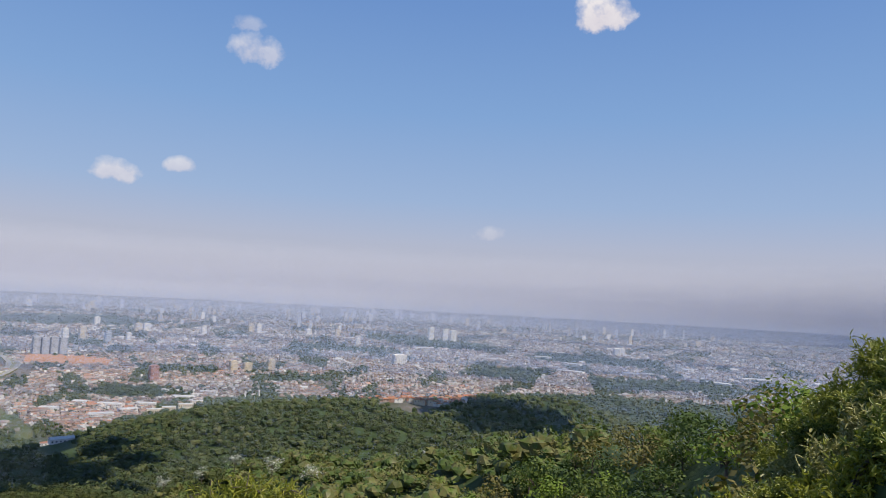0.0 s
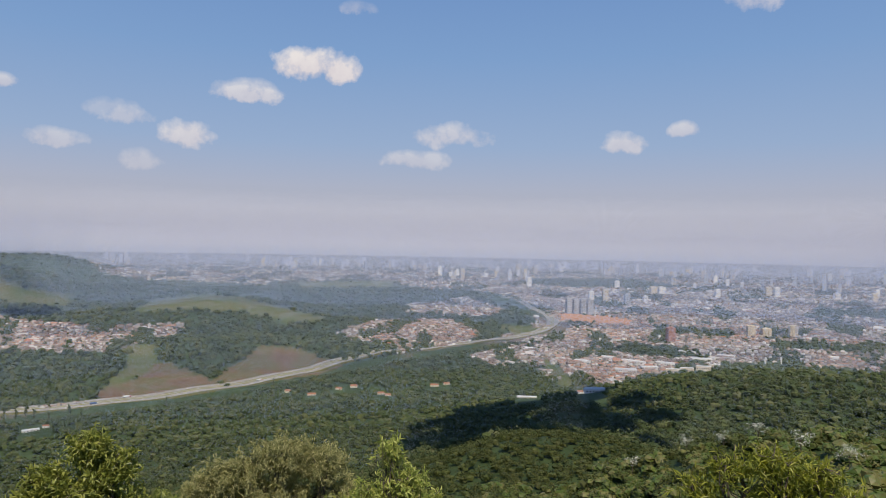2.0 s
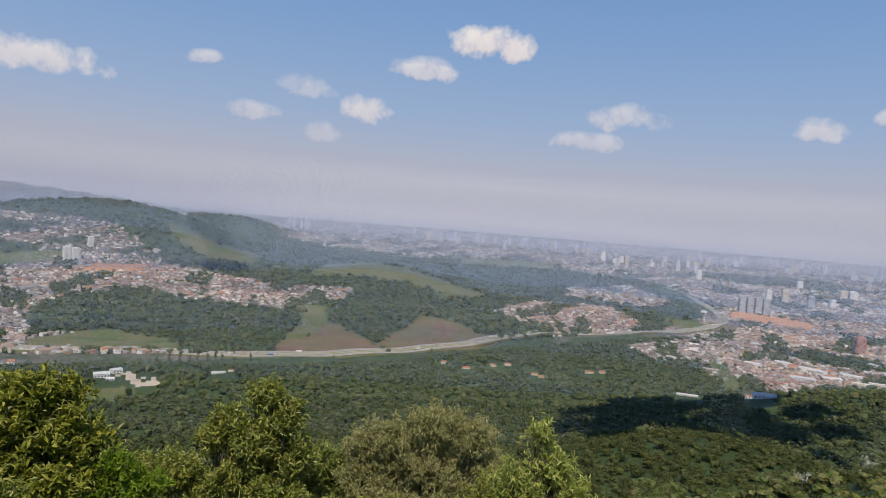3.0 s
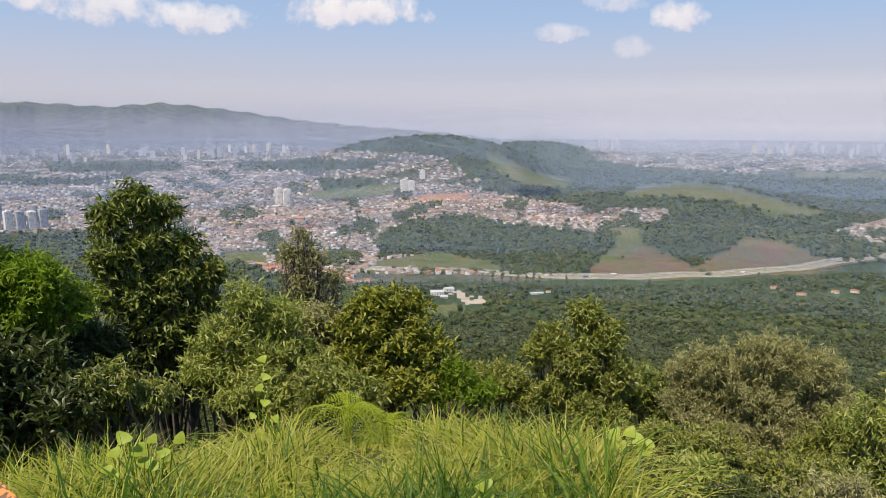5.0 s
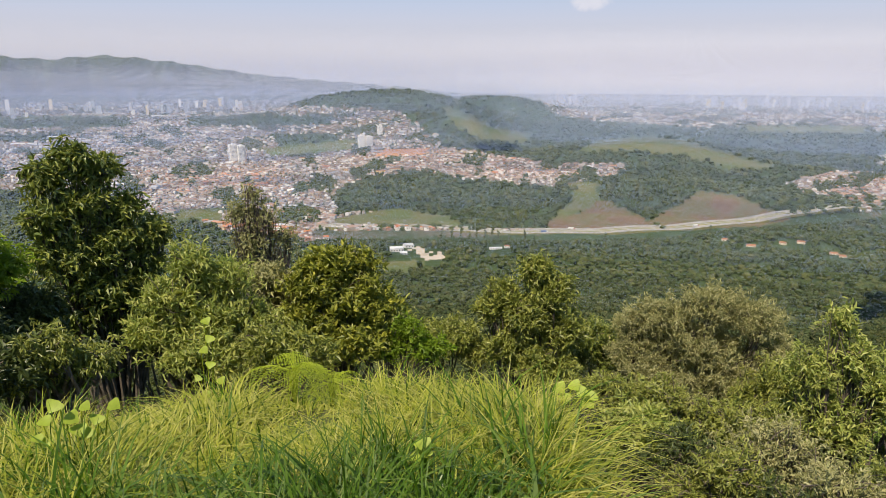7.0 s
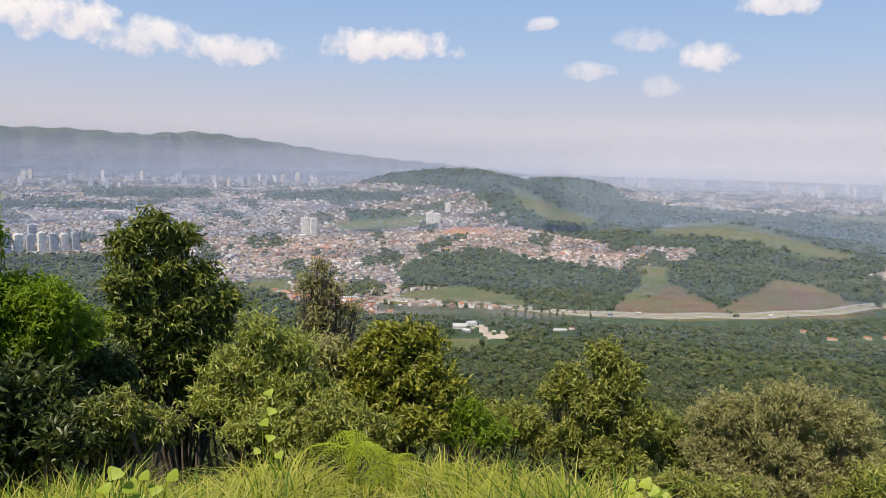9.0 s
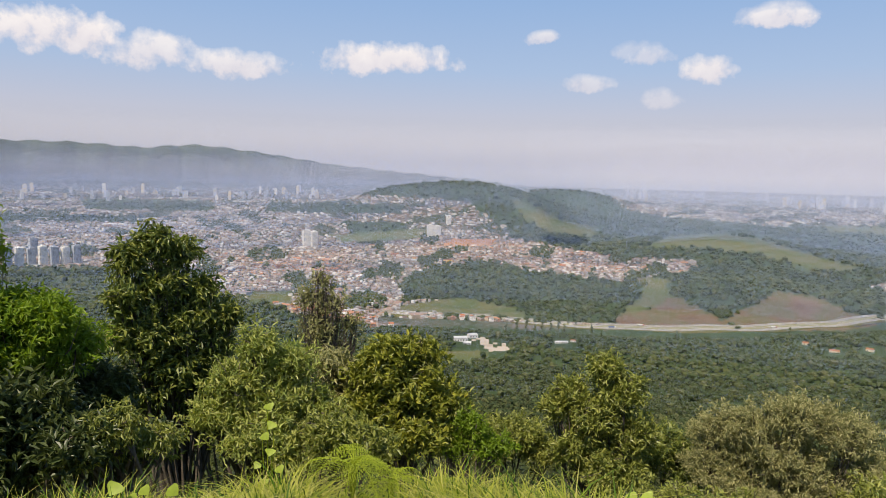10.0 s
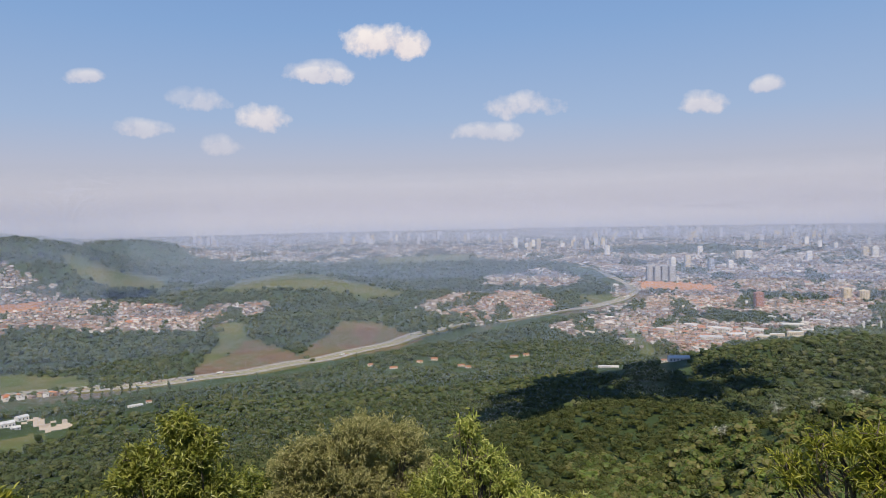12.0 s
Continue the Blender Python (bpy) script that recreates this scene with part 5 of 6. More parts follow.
LINE = road_line()
LINE_N = unit(np.gradient(LINE, axis=0))
LINE_S = np.stack([-LINE_N[:, 1], LINE_N[:, 0]], -1)
_lz = land(LINE[:, 0], LINE[:, 1])
for _off in (-30, -15, 15, 30):
    _q = LINE + LINE_S * _off
    _lz = np.maximum(_lz, land(_q[:, 0], _q[:, 1]))
for _ in range(10):
    _lz[1:-1] = 0.25 * _lz[:-2] + 0.5 * _lz[1:-1] + 0.25 * _lz[2:]
LINE_Z = _lz + 1.6
SHRINK = np.hypot(LINE[:, 0], LINE[:, 1]) / true_range(np.hypot(LINE[:, 0], LINE[:, 1]))
SPREAD = np.interp(np.arange(len(LINE)), [0, 28, 73, 108, 400], [15, 19, 21, 17, 12])


def ribbon(name, off0, off1, up, mat, parent, thick=0.6, dash=None):
    kit = Kit()
    a = LINE + LINE_S * (off0 * SHRINK)[:, None]
    b = LINE + LINE_S * (off1 * SHRINK)[:, None]
    n = len(LINE)
    za, zb = LINE_Z + up, LINE_Z + up - thick
    v = np.vstack([np.c_[a, za], np.c_[b, za], np.c_[a, zb], np.c_[b, zb]])
    f = []
    for i in range(n - 1):
        if dash and i % 2:
            continue
        f += [[i, i + 1, n + i + 1, n + i], [i + 1, i, 2 * n + i, 2 * n + i + 1], [n + i, n + i + 1, 3 * n + i + 1, 3 * n + i]]
    kit.add(v, f)
    return kit.object(name, [mat], parent)


def motorway():
    root = thing("motorway", (0, 0, 0), "pale asphalt motorway with two carriageways and dry median", "road")
    root["kind"] = "structure"
    sp = SPREAD
    ribbon("embankment", -sp - 9, sp + 9, 0.0, M_VERGE, root, 6.0)
    for sg, nm in ((-1, "carriageway"), (1, "carriageway")):
        ribbon(nm, sg * sp - 8.5, sg * sp + 8.5, 0.35, M_ASPHALT, root, 0.3)
        for e in (-8.0, 8.0):
            ribbon("edge_line", sg * sp + e - 0.22, sg * sp + e + 0.22, 0.40, M_PAINT, root, 0.03)
        for e in (-2.7, 2.7):
            ribbon("lane_line", sg * sp + e - 0.15, sg * sp + e + 0.15, 0.40, M_PAINT, root, 0.03, dash=True)
    ribbon("crash_barrier", -0.4 + 0 * sp, 0.4 + 0 * sp, 0.9, M_CONCRETE, root, 0.9)


M_CONCRETE = material("concrete", [(0.38, 0.37, 0.35), (0.48, 0.47, 0.45)], 0.2)
motorway()

M_TYRE = material("tyre", [(0.02, 0.02, 0.02), (0.03, 0.03, 0.03)], 4)
M_GLASS = material("dark_glass", [(0.02, 0.025, 0.03), (0.03, 0.035, 0.04)], 2, rough=0.15, spec=0.6)
CAR_PAINTS = {w: material("paint_" + w, [c, tuple(q * 0.9 for q in c)], 1.0, rough=0.35, spec=0.5) for w, c in
              (("white", (0.75, 0.75, 0.74)), ("silver", (0.45, 0.46, 0.47)), ("black", (0.03, 0.03, 0.035)), ("red", (0.42, 0.06, 0.05)), ("blue", (0.08, 0.14, 0.30)))}


def wheel(root, x, y, rad, scale):
    k = Kit()
    k.tube([[x, y - 0.15 * scale, rad], [x, y + 0.15 * scale, rad]], [rad, rad], 10)
    k.tube([[x, y - 0.151 * scale, rad], [x, y - 0.152 * scale, rad]], [rad, 0.01], 10)
    k.tube([[x, y + 0.151 * scale, rad], [x, y + 0.152 * scale, rad]], [rad, 0.01], 10)
    k.object("wheel", [M_TYRE], root)


def vehicle(i, lane, kind, colour):
    i = min(i, len(LINE) - 2)
    p = LINE[i] + LINE_S[i] * (lane * SHRINK[i])
    k = float(SHRINK[i])
    ang = math.degrees(math.atan2(LINE_N[i][1], LINE_N[i][0]))
    paint = CAR_PAINTS[colour]
    if kind == "truck":
        root = thing("truck", (*p, LINE_Z[i] + 0.35), colour + " articulated lorry driving on the motorway", "truck", "vehicles on the motorway", ang)
        b = Kit()
        b.box((-2, 0, 2.6), (13, 2.5, 2.8))
        b.object("trailer", [paint], root)
        c = Kit()
        c.box((6.2, 0, 1.9), (2.4, 2.4, 2.6), taper=0.06)
        c.object("cab", [CAR_PAINTS["white" if colour != "white" else "red"]], root)
        g = Kit()
        g.box((7.42, 0, 2.5), (0.06, 2.1, 0.9))
        g.object("windscreen", [M_GLASS], root)
        ch = Kit()
        ch.box((-0.5, 0, 1.0), (15, 1.2, 0.4))
        ch.object("chassis", [M_TYRE], root)
        for x in (6.3, 3.6, -5.0, -6.2, -7.4):
            for y in (-1.0, 1.0):
                wheel(root, x, y, 0.5, 1.6)
    else:
        root = thing("car", (*p, LINE_Z[i] + 0.35), colour + " car driving on the motorway", "car", "vehicles on the motorway", ang)
        b = Kit()
        b.box((0, 0, 0.62), (4.2, 1.75, 0.62), taper=0.04)
        b.object("body", [paint], root)
        c = Kit()
        c.box((-0.2, 0, 1.17), (2.3, 1.6, 0.55), taper=0.22)
        c.object("cabin", [M_GLASS], root)
        for x in (1.35, -1.35):
            for y in (-0.8, 0.8):
                wheel(root, x, y, 0.33, 1.0)
    root.scale = (k, k, k)


for i, lane, kind, colour in ((22, 15, "car", "white"), (38, -16, "truck", "black"), (47, 19, "car", "white"), (60, -17, "truck", "blue"), (66, 17, "truck", "white"), (75, -12, "car", "silver"), (84, 14, "car", "white"),
                              (30, -19, "car", "red"), (92, -12, "truck", "white"), (99, 12, "car", "black"), (108, -9, "car", "white"), (115, 11, "truck", "silver"), (124, -9, "car", "white"), (133, 9, "car", "silver"), (142, -8, "truck", "white"), (55, 20, "car", "silver")):
    vehicle(i - 17, lane, kind, colour)

# ---- apartment towers ----
TOWER_WALLS = {"white": material("render_white", [(0.68, 0.66, 0.62), (0.76, 0.74, 0.70)], 0.15), "grey": material("render_grey", [(0.34, 0.36, 0.40), (0.46, 0.48, 0.51)], 0.15),
               "beige": material("render_beige", [(0.58, 0.50, 0.38), (0.66, 0.58, 0.46)], 0.15), "pink": material("render_pink", [(0.36, 0.20, 0.17), (0.43, 0.26, 0.22)], 0.15), "yellow": material("render_yellow", [(0.70, 0.46, 0.14), (0.76, 0.55, 0.22)], 0.15)}


def tower(az, base, top, wide, colour, floors=14, deep=1.0, turn=18.0, label=""):
    """base and top dip, width in degrees from the lookout."""
    spot = sight(az, base)
    r = math.hypot(spot.x, spot.y)
    H = r * (math.tan(radians(base)) - math.tan(radians(top))) + 1
    Wd = r * radians(wide)
    D = Wd * deep
    root = thing("apartment_tower", (spot.x, spot.y, spot.z - 2), label or colour + " apartment tower rising above low houses", "tower", "apartment towers", az + turn)
    wall = TOWER_WALLS[colour]
    b = Kit()
    b.box((0, 0, H / 2 + 1), (Wd, D * 0.86, H + 2))
    b.box((0, 0, H / 2 + 1), (Wd * 0.62, D, H + 2.6))
    b.object("wall", [wall], root)
    t = Kit()
    t.box((0, 0, H + 3.0), (Wd * 0.3, D * 0.4, H * 0.07 + 1.6))
    t.box((Wd * 0.28, 0, H + 2.4), (Wd * 0.2, D * 0.3, H * 0.04 + 0.6))
    t.object("roof_tank", [wall], root)
    fh = H / floors
    w = Kit()
    for fl in range(floors):
        z = 2 + (fl + 0.55) * fh
        for c in (-0.24, -0.09, 0.09, 0.24):
            for s in (-1, 1):
                w.box((c * Wd, s * D * 0.5, z), (Wd * 0.05, D * 0.02, fh * 0.34))
        for c in (-0.42, 0.42):
            for s in (-1, 1):
                w.box((c * Wd, s * D * 0.43, z), (Wd * 0.05, D * 0.02, fh * 0.34))
        for c in (-0.28, 0.0, 0.28):
            for s in (-1, 1):
                w.box((s * Wd * 0.5, c * D, z), (Wd * 0.02, D * 0.06, fh * 0.34))
    tagged(w.object("glazing", [M_GLASS], root), "small dark windows", kind="stuff")
    g = Kit()
    for s in (-1, 1):
        for c in (-0.36, 0.36):
            for fl in range(1, floors, 1):
                g.box((c * Wd * 0.92, s * D * 0.45, 2 + fl * fh), (Wd * 0.14, D * 0.08, fh * 0.28))
    tagged(g.object("balcony_stack", [wall], root), "stacked balconies", kind="stuff")


for k in range(4):
    tower(29.75 - 0.56 * k, 5.3, 4.12 + 0.05 * (k % 2), 0.46, "grey", 15, label="tall grey apartment slab in a close row")
for row in ((21.85, 7.25, 6.1, 0.62, "pink"), (16.1, 6.4, 5.62, 0.55, "beige"), (15.05, 6.35, 5.75, 0.62, "beige"), (13.25, 6.25, 5.4, 0.55, "beige"), (3.1, 5.4, 4.62, 1.0, "white"),
            (-0.55, 3.3, 2.4, 0.42, "white"), (-1.2, 3.3, 2.45, 0.46, "white"), (0.6, 3.25, 2.3, 0.42, "white"), (15.0, 3.35, 2.7, 0.4, "beige"), (14.4, 3.35, 2.68, 0.4, "white"), (26.9, 4.25, 3.35, 0.42, "beige"),
            (28.0, 4.2, 3.5, 0.4, "white"), (25.2, 4.4, 3.6, 0.42, "grey"), (23.8, 4.3, 3.7, 0.36, "white"), (23.2, 3.5, 2.95, 0.5, "beige"), (22.6, 3.5, 2.95, 0.5, "white"), (91.8, 6.2, 4.85, 0.56, "white"), (91.2, 6.2, 4.95, 0.56, "white"),
            (81.7, 5.2, 4.3, 0.5, "white"), (81.1, 5.2, 4.38, 0.5, "white"), (80.2, 4.2, 3.5, 0.36, "white"), (111.3, 6.6, 5.25, 0.5, "grey"), (26.0, 3.2, 2.6, 0.36, "white"), (10.5, 3.4, 2.9, 0.4, "white"),
            (6.5, 4.0, 3.5, 0.36, "white"), (18.5, 3.6, 3.0, 0.36, "white"), (33, 3.2, 2.5, 0.36, "white"), (8.2, 3.4, 2.8, 0.36, "beige"), (-14.5, 3.6, 3.1, 0.8, "white"), (-19.0, 4.5, 4.0, 0.4, "grey")):
    tower(*row)
for k in range(7):
    tower(112.9 - 0.72 * k, 7.25, 5.85 + 0.06 * (k % 3), 0.5, ("grey", "white")[k % 2], 16, label="grey and white apartment tower in a row")


def skyline():
    """Distant towers, plain blocks with a parapet and a tank, in clusters along the horizon."""
    models = []
    for c, w, d in (("white", 1.0, 0.8), ("grey", 0.9, 1.0), ("beige", 1.1, 0.7)):
        root = thing("distant_tower", (0, 0, 0), "hazy " + c + " high-rise on the far skyline", "tower", "far skyline")
        b = Kit()
        b.box((0, 0, 1.4), (w, d, 3.2))
        for q in (-0.3, 0.0, 0.3):
            b.box((q * w, 0, 1.35), (w * 0.12, d * 1.08, 3.0))
        b.object("wall", [TOWER_WALLS[c]], root)
        t = Kit()
        t.box((0.1, 0, 3.1), (w * 0.4, d * 0.5, 0.3))
        t.object("roof_tank", [TOWER_WALLS[c]], root)
        models.append(root)
    spots = []
    for a0, a1, d0, d1, n in ((33, 41, 2.2, 2.9, 24), (40, 55, 1.7, 2.2, 30), (14, 34, 1.5, 2.2, 46), (-8, 14, 1.5, 2.4, 40), (-24, -6, 1.9, 2.7, 26), (50, 66, 1.4, 1.9, 22), (96, 112, 1.9, 2.6, 26), (89, 97, 1.8, 2.4, 18), (8, 22, 2.4, 3.2, 14)):
        spots += [(a0 + (a1 - a0) * rng.random(), d0 + (d1 - d0) * rng.random()) for _ in range(n)]
    first = set()
    for az, dip in spots:
        p = sight(az, dip)
        r = math.hypot(p.x, p.y)
        w = r * radians(0.16 + 0.14 * rng.random())
        h = r * radians(0.28 + 0.42 * rng.random()) / 3.0
        k = int(rng.integers(0, 3))
        m = pose(p.x, p.y, p.z, 0, 0, az + 40 * rng.random() - 20) @ Matrix.Diagonal((w, w, h, 1))
        if k not in first:
            first.add(k)
            models[k].matrix_world = m
        else:
            s = models[k].scale
            copy_thing(models[k], m @ Matrix.Diagonal((1 / s[0], 1 / s[1], 1 / s[2], 1)))


skyline()

# ---- single buildings by the forest's edge ----
M_SHEET = material("sheet_roof", [(0.40, 0.40, 0.40), (0.54, 0.54, 0.53), (0.33, 0.33, 0.33)], 0.08)
M_TILE = material("tile_roof", [(0.28, 0.13, 0.075), (0.34, 0.17, 0.10), (0.22, 0.11, 0.07)], 0.2)


def building(az, dip, length, depth, height, roof, wall, label, turn=0.0, pitch=0.18, category="building"):
    spot = sight(az, dip)
    k = float(math.hypot(spot.x, spot.y) / true_range(np.array([math.hypot(spot.x, spot.y)]))[0])
    root = thing("building", (spot.x, spot.y, spot.z - 1), label, category, "", az + turn)
    b = Kit()
    b.box((0, 0, height / 2), (length, depth, height))
    b.object("wall", [wall], root)
    g = Kit()
    g.gable((0, 0, height), (length, depth, depth * pitch))
    g.object("roof", [roof], root)
    w = Kit()
    n = max(2, int(length / 5))
    for i in range(n):
        for s in (-1, 1):
            w.box(((i + 0.5) / n * length - length / 2, s * depth / 2, height * 0.55), (length / n * 0.4, 0.12, height * 0.3))
    tagged(w.object("glazing", [M_GLASS], root), "small dark windows", kind="stuff")
    root.scale = (k, k, k)


WHITE, BEIGE, GREY = TOWER_WALLS["white"], TOWER_WALLS["beige"], TOWER_WALLS["grey"]
building(79.0, 13.75, 26, 16, 8, M_SHEET, WHITE, "white commercial building with pale roof among trees", 10)
building(78.0, 13.45, 18, 14, 7, M_SHEET, WHITE, "white annexe with a pale sheet roof", 24)
building(78.4, 14.0, 14, 12, 5, M_SHEET, GREY, "low grey shed beside a dirt yard", 5)
building(70.6, 13.55, 26, 9, 4, M_SHEET, WHITE, "long white shed in the trees by the motorway", 12)
building(69.6, 13.4, 12, 8, 4, M_TILE, WHITE, "small white house with tiled roof in trees", -10)
for az, dip, ln, lab in ((47.2, 11.6, 16, "red-roofed house in a forest clearing"), (48.4, 11.8, 14, "terracotta-roofed cottage in the forest"), (50.6, 12.2, 18, "long low red-roofed house among trees"), (45.0, 12.15, 16, "pale house with red roof in trees"), (44.4, 12.3, 12, "small house with tiled roof in trees"),
                         (40.6, 11.5, 20, "long red-roofed house beside the wood"), (39.6, 11.35, 14, "pale house with red roof beside the wood"), (52.5, 11.9, 12, "brick-coloured cottage in the trees")):
    building(az, dip, ln, 9, 4.5, M_TILE, BEIGE, lab, 20 * math.sin(az), 0.3, "house")
building(27.6, 11.45, 34, 16, 7, M_SHEET, WHITE, "long white-roofed hall at the forest edge", 14)
building(28.6, 11.6, 18, 12, 6, M_TILE, WHITE, "white hall with an orange roof end", 10)
building(33.0, 12.2, 40, 8, 4, M_SHEET, WHITE, "low white roadside sheds at the wood's edge", 4)
for az, dip, ln in ((25.2, 9.7, 60), (23.4, 9.4, 50), (24.6, 9.0, 70), (22.2, 9.0, 56), (19.6, 8.5, 60), (17.9, 8.1, 44), (26.6, 8.8, 40), (20.6, 8.0, 50), (28.6, 9.2, 44), (-10.8, 5.2, 150), (-11.0, 4.6, 110), (-16.0, 5.0, 160), (-21.5, 5.2, 220), (-19.4, 4.4, 130), (-8.6, 4.2, 110), (-24.5, 4.7, 170), (-5.0, 4.6, 80), (96.5, 2.6, 260), (100.4, 2.3, 180), (103.6, 4.0, 150), (89.0, 2.4, 160), (0.8, 4.0, 200), (110.5, 3.9, 170), (106, 4.4, 120)):
    building(az, dip, ln, 26 if ln < 80 else 45, 9, M_SHEET, WHITE, "long warehouse with a pale sheet-metal roof", 25 * math.sin(3 * az), 0.06, "warehouse")
for az, dip, ln in ((21.6, 9.6, 40), (20.6, 9.45, 36), (19.4, 9.2, 40), (18.6, 9.0, 30)):
    building(az, dip, ln, 14, 14, M_SHEET, BEIGE, "beige four-storey housing block at the forest edge", 10, 0.1, "housing block")
for az, dip, ln, wl in ((80.2, 7.35, 34, "yellow"), (83.0, 7.2, 14, "yellow"), (86.5, 6.2, 26, "beige"), (84.6, 6.9, 30, "pink"), (79.0, 7.2, 40, "beige"), (95.4, 7.6, 16, "yellow"), (94.0, 7.9, 18, "pink")):
    building(az, dip, ln, 14, 11, M_TILE, TOWER_WALLS[wl], wl + " apartment building among favela houses", 8, 0.15, "housing block")
for az, dip in ((15.05, 8.6), (18.9, 8.5), (14.0, 8.5)):
    spot = sight(az, dip)
    root = thing("water_tower", (spot.x, spot.y, spot.z - 2), "slim white cylindrical water tower behind the wood", "water tower", "water towers")
    k = Kit()
    k.tube([[0, 0, 0], [0, 0, 24], [0, 0, 24.2], [0, 0, 31], [0, 0, 32]], [2.0, 2.0, 2.9, 2.9, 0.2], 12)
    k.object("shaft", [WHITE], root)

# ---- tall slim trees beside the motorway ----


def slim_tree():
    """Built one metre in half width, three and a half high."""
    root = thing("eucalyptus", (0, 0, 0), "tall slim dark green tree standing beside the motorway", "tree", "tall trees by the motorway")
    V, F, base = [], [], 0
    for z, q in ((1.3, 0.55), (1.9, 0.75), (2.5, 0.7), (3.0, 0.5)):
        v, f = lobed_crown(2, 6, 4, 0.32, 0.75, 0.3)
        V.append(v * q + np.array([0.18 * rng.normal(), 0.18 * rng.normal(), z]))
        F.append(f + base)
        base += len(v)
    mesh_object("crown", np.vstack(V), np.vstack(F), [M_CROWN], parent=root)
    k = Kit()
    k.tube([[0, 0, -0.2], [0.03, 0, 1.4], [0, 0.04, 3.0]], [0.09, 0.06, 0.02], 6)
    k.object("trunk", [M_BARK], root)
    return root


_first = None
for az, dip, half in ((74.3, 13.0, 4.2), (73.5, 12.95, 4.6), (72.8, 13.1, 4.0), (72.2, 12.95, 5.0), (71.5, 13.0, 4.4), (70.9, 12.9, 5.2), (70.4, 13.05, 4.2), (69.5, 13.2, 3.8), (68.2, 13.0, 4.4), (67.4, 13.3, 3.6), (75.2, 13.2, 4.0), (44.0, 10.2, 4.4), (43.6, 10.25, 4.0), (61.6, 12.6, 3.4), (53.6, 11.5, 3.6)):
    spot = sight(az, dip)
    m = pose(*spot, 0, 0, az * 37) @ Matrix.Diagonal((half, half, half * 2.0, 1))
    if _first is None:
        _first = slim_tree()
        _first.matrix_world = m
    else:
        q = _first.scale
        copy_thing(_first, m @ Matrix.Diagonal((1 / q[0], 1 / q[1], 1 / q[2], 1)))

# ---- near houses, each a thing ----


def houses():
    """The nearest streets: single houses with wall, roof, windows and door."""
    kinds = []
    for n, (wl, rf) in enumerate((((0.70, 0.67, 0.62), (0.44, 0.18, 0.09)), ((0.46, 0.27, 0.18), (0.30, 0.28, 0.26)), ((0.62, 0.52, 0.38), (0.50, 0.25, 0.14)), ((0.74, 0.72, 0.69), (0.34, 0.32, 0.30)), ((0.40, 0.24, 0.17), (0.42, 0.20, 0.11)))):
        kinds.append((material("plaster", [wl, tuple(q * 0.85 for q in wl)], 0.4), material("roofing", [rf, tuple(q * 0.8 for q in rf)], 0.5), n))
    words = ["white plastered house with a red tile roof", "bare brick house with a flat grey roof", "ochre house with a terracotta roof", "white house with a grey sheet roof", "unrendered brick house with a tiled roof"]
    models = []
    for wall, roof, n in kinds:
        root = thing("house", (0, 0, 0), words[n], "house", "houses of the nearest streets")
        b = Kit()
        b.box((0, 0, 2.9), (8, 7, 6.6))
        b.box((3.2, -2.4, 2.0), (4, 4, 4.4))
        b.object("wall", [wall], root)
        g = Kit()
        if n in (1, 3):
            g.box((0, 0, 6.35), (8.5, 7.5, 0.3))
        else:
            g.gable((0, 0, 6.2), (8, 7, 1.7))
        g.object("roof", [roof], root)
        for x, y, sx, sy in ((-2, -3.5, 1.2, 0.1), (2, 3.5, 1.2, 0.1), (-2, 3.5, 1.2, 0.1), (-4, 0, 0.1, 1.2), (4, 1.5, 0.1, 1.2)):
            w = Kit()
            w.box((x, y, 4.4), (sx, sy, 1.2))
            w.object("window", [M_GLASS], root)
        models.append(root)
    x, y, z, r, az = sown(1250, 2350, 15)
    k = (cover_of(az, r, z) == 1) & in_sight(x, y, z + 6) & clear_of_road(az, r, z, 7)
    idx = np.nonzero(k)[0]
    idx = idx[np.argsort(r[idx])][:270]
    first = set()
    for i in idx:
        n = int(rng.integers(0, 5))
        m = pose(float(x[i]), float(y[i]), float(z[i]), 0, 0, float(rng.random() * 30 + 90 * rng.integers(0, 4) + az[i]))
        s = 0.9 + 0.5 * rng.random()
        m = m @ Matrix.Diagonal((s, s, s * (0.8 + 0.5 * rng.random()), 1))
        if n not in first:
            first.add(n)
            models[n].matrix_world = m
        else:
            q = models[n].scale
            copy_thing(models[n], m @ Matrix.Diagonal((1 / q[0], 1 / q[1], 1 / q[2], 1)))


houses()

# ---- clouds overhead, whose shade lies on the woods ----


def cloud(az, dip, half_across, half_along, puffs):
    spot = sight(az, dip)
    up = bearing(SUN_AZ, SUN_EL)
    c = spot + up * ((1300 - spot.z) / up.z)
    root = thing("cloud", c, "small white cumulus cloud drifting above the woods", "cloud", "clouds overhead", az)
    k = Kit()
    for _ in range(puffs):
        a, q = rng.random() * 6.283, math.sqrt(rng.random())
        px, py = math.cos(a) * q * half_across, math.sin(a) * q * half_along
        s = (0.22 + 0.2 * rng.random()) * half_across * (1.15 - 0.5 * q)
        v, f = dome(10, 4, 0.15)
        k.add(v * np.array([s, s, s * 0.8]) + np.array([px, py, 0]), f)
    k.object("puffs", [M_CLOUD], root, smooth=True)


M_CLOUD = material("cloud", [(0.85, 0.86, 0.88), (0.92, 0.92, 0.93)], 0.01)
cloud(32.0, 14.3, 165, 300, 44)
cloud(-6.0, 9.2, 160, 130, 22)
cloud(70.4, 5.4, 120, 110, 16)

# ---- haze ----


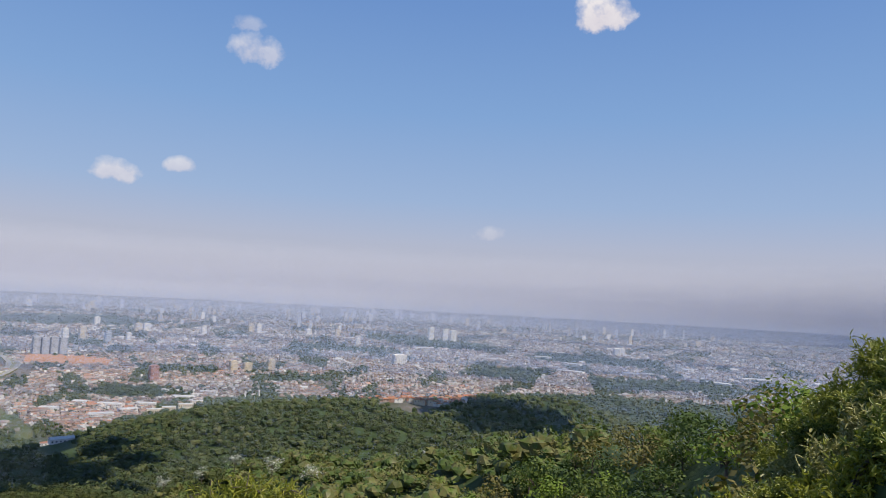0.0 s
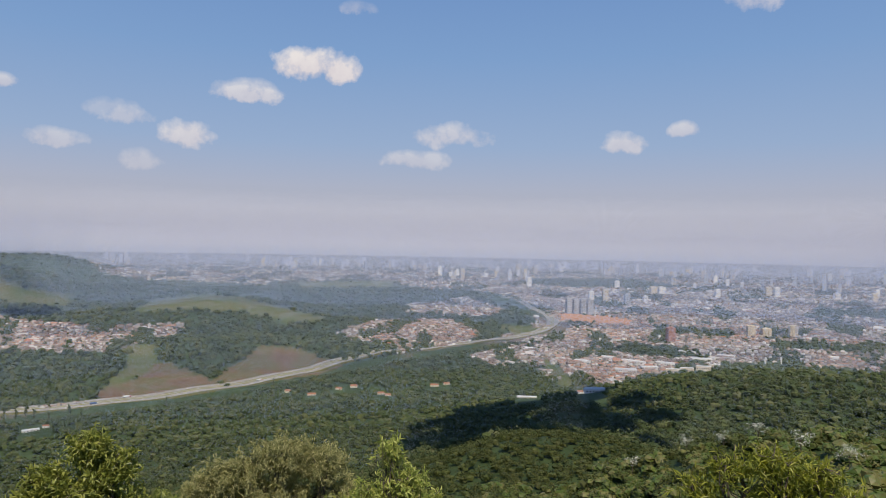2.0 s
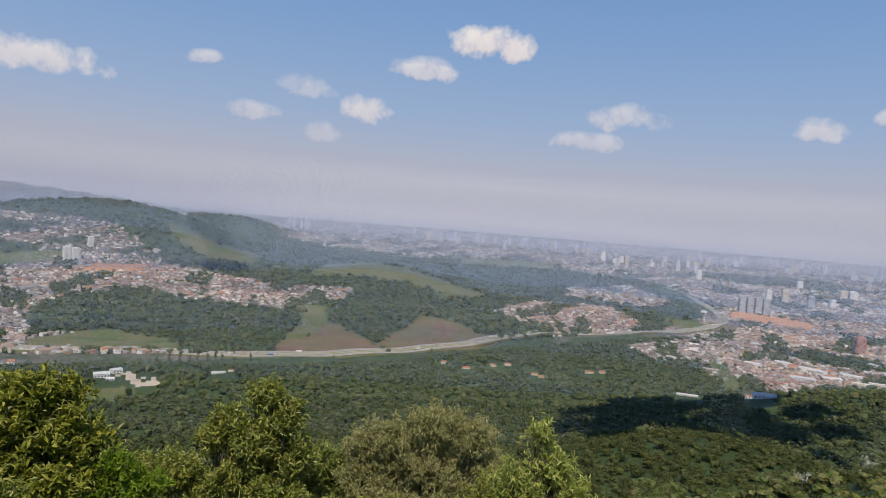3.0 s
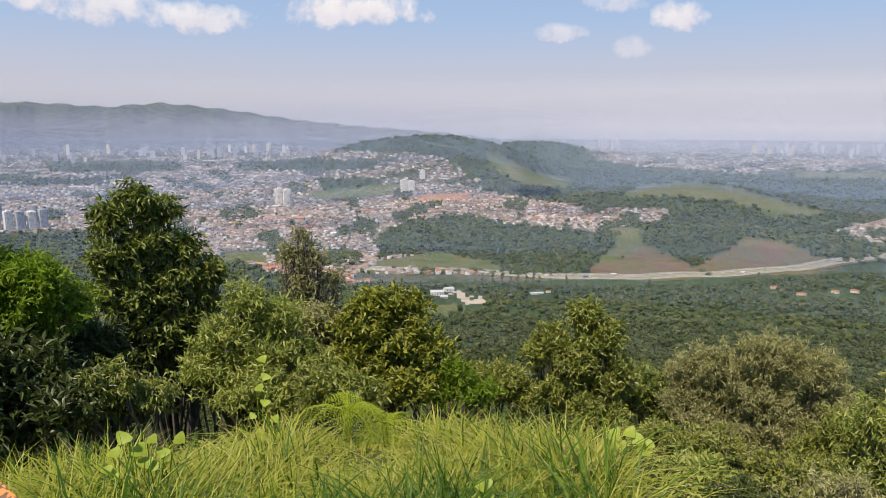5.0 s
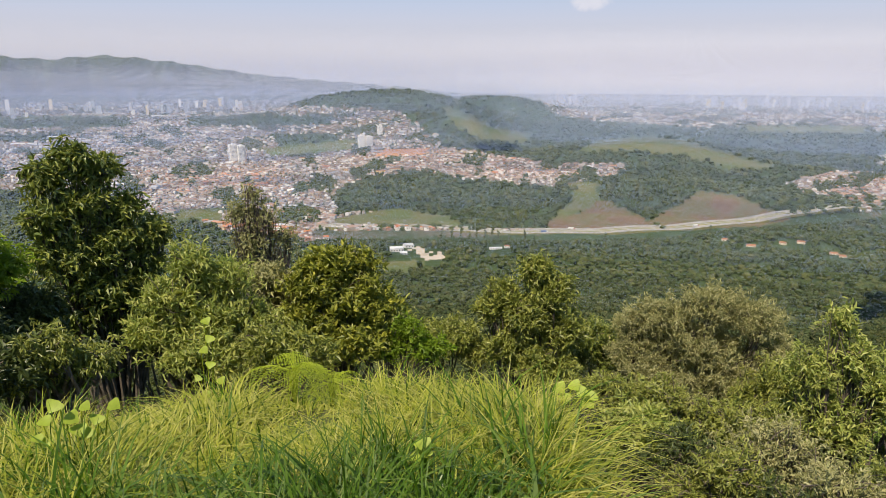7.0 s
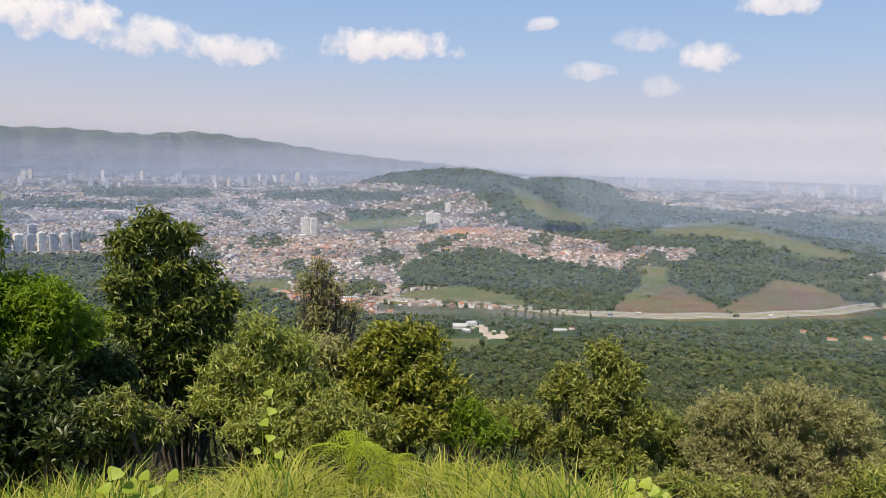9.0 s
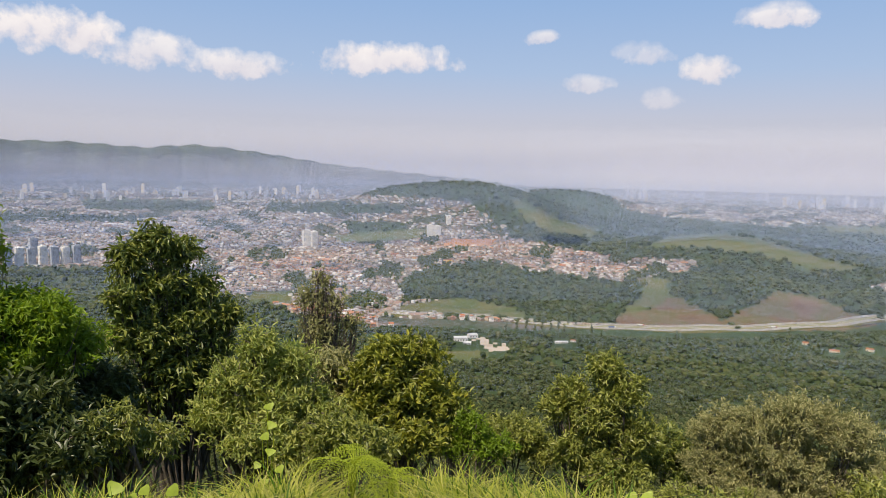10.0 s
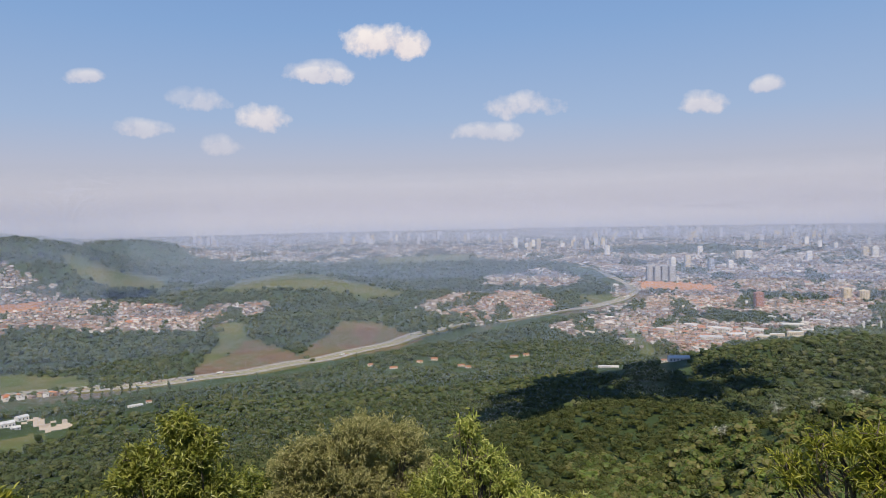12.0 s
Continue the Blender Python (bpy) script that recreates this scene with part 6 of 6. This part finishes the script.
def haze_sliver_matter(name, colour):
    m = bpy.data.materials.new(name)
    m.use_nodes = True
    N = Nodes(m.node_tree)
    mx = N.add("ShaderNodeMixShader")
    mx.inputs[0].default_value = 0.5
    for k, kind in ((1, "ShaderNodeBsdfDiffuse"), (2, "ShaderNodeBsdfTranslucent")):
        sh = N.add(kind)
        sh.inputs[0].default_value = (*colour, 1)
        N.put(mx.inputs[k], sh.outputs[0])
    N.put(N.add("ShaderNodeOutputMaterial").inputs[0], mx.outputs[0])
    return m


# blue and grey tints stand in for light scattered by the air
M_HAZE = [haze_sliver_matter("valley_haze", (0.38, 0.50, 0.76)), haze_sliver_matter("city_smog", (0.60, 0.635, 0.74))]


def haze():
    """Distance haze imitated in shape and colour by fine level shreds, thicker with distance: thin sloping slivers, too
    small to be seen one by one.
    """
    V, F, I, base = [], [], [], 0
    a0, a1 = radians(-43), radians(124)
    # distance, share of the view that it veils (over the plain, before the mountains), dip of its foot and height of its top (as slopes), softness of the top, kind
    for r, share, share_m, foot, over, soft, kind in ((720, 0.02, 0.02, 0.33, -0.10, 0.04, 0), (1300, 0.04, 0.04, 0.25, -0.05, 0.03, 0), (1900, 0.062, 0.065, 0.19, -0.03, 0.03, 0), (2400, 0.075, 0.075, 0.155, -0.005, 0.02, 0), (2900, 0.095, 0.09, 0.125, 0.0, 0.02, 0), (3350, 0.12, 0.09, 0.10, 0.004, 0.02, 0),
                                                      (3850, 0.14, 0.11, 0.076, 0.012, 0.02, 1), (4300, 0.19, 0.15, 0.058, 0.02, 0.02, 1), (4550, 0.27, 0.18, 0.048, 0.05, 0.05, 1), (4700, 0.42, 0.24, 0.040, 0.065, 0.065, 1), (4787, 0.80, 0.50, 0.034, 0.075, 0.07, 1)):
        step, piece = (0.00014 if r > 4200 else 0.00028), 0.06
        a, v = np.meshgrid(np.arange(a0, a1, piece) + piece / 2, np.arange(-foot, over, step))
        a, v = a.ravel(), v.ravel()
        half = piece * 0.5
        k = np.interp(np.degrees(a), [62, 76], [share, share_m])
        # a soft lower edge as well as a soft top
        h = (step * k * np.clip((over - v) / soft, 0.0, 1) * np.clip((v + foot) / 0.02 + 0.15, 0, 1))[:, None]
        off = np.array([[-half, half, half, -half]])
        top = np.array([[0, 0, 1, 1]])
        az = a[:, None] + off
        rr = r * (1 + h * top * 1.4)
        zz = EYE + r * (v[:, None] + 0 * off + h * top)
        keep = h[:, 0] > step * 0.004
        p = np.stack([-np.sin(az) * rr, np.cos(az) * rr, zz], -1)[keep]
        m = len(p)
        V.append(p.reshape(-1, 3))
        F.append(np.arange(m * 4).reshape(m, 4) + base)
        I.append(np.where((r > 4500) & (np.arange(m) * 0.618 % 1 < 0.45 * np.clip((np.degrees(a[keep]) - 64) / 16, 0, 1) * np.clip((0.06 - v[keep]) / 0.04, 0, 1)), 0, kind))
        base += m * 4
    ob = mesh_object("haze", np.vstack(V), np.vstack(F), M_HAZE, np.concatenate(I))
    tagged(ob, "pale slivers imitating haze over the distant city", "haze", kind="stuff")


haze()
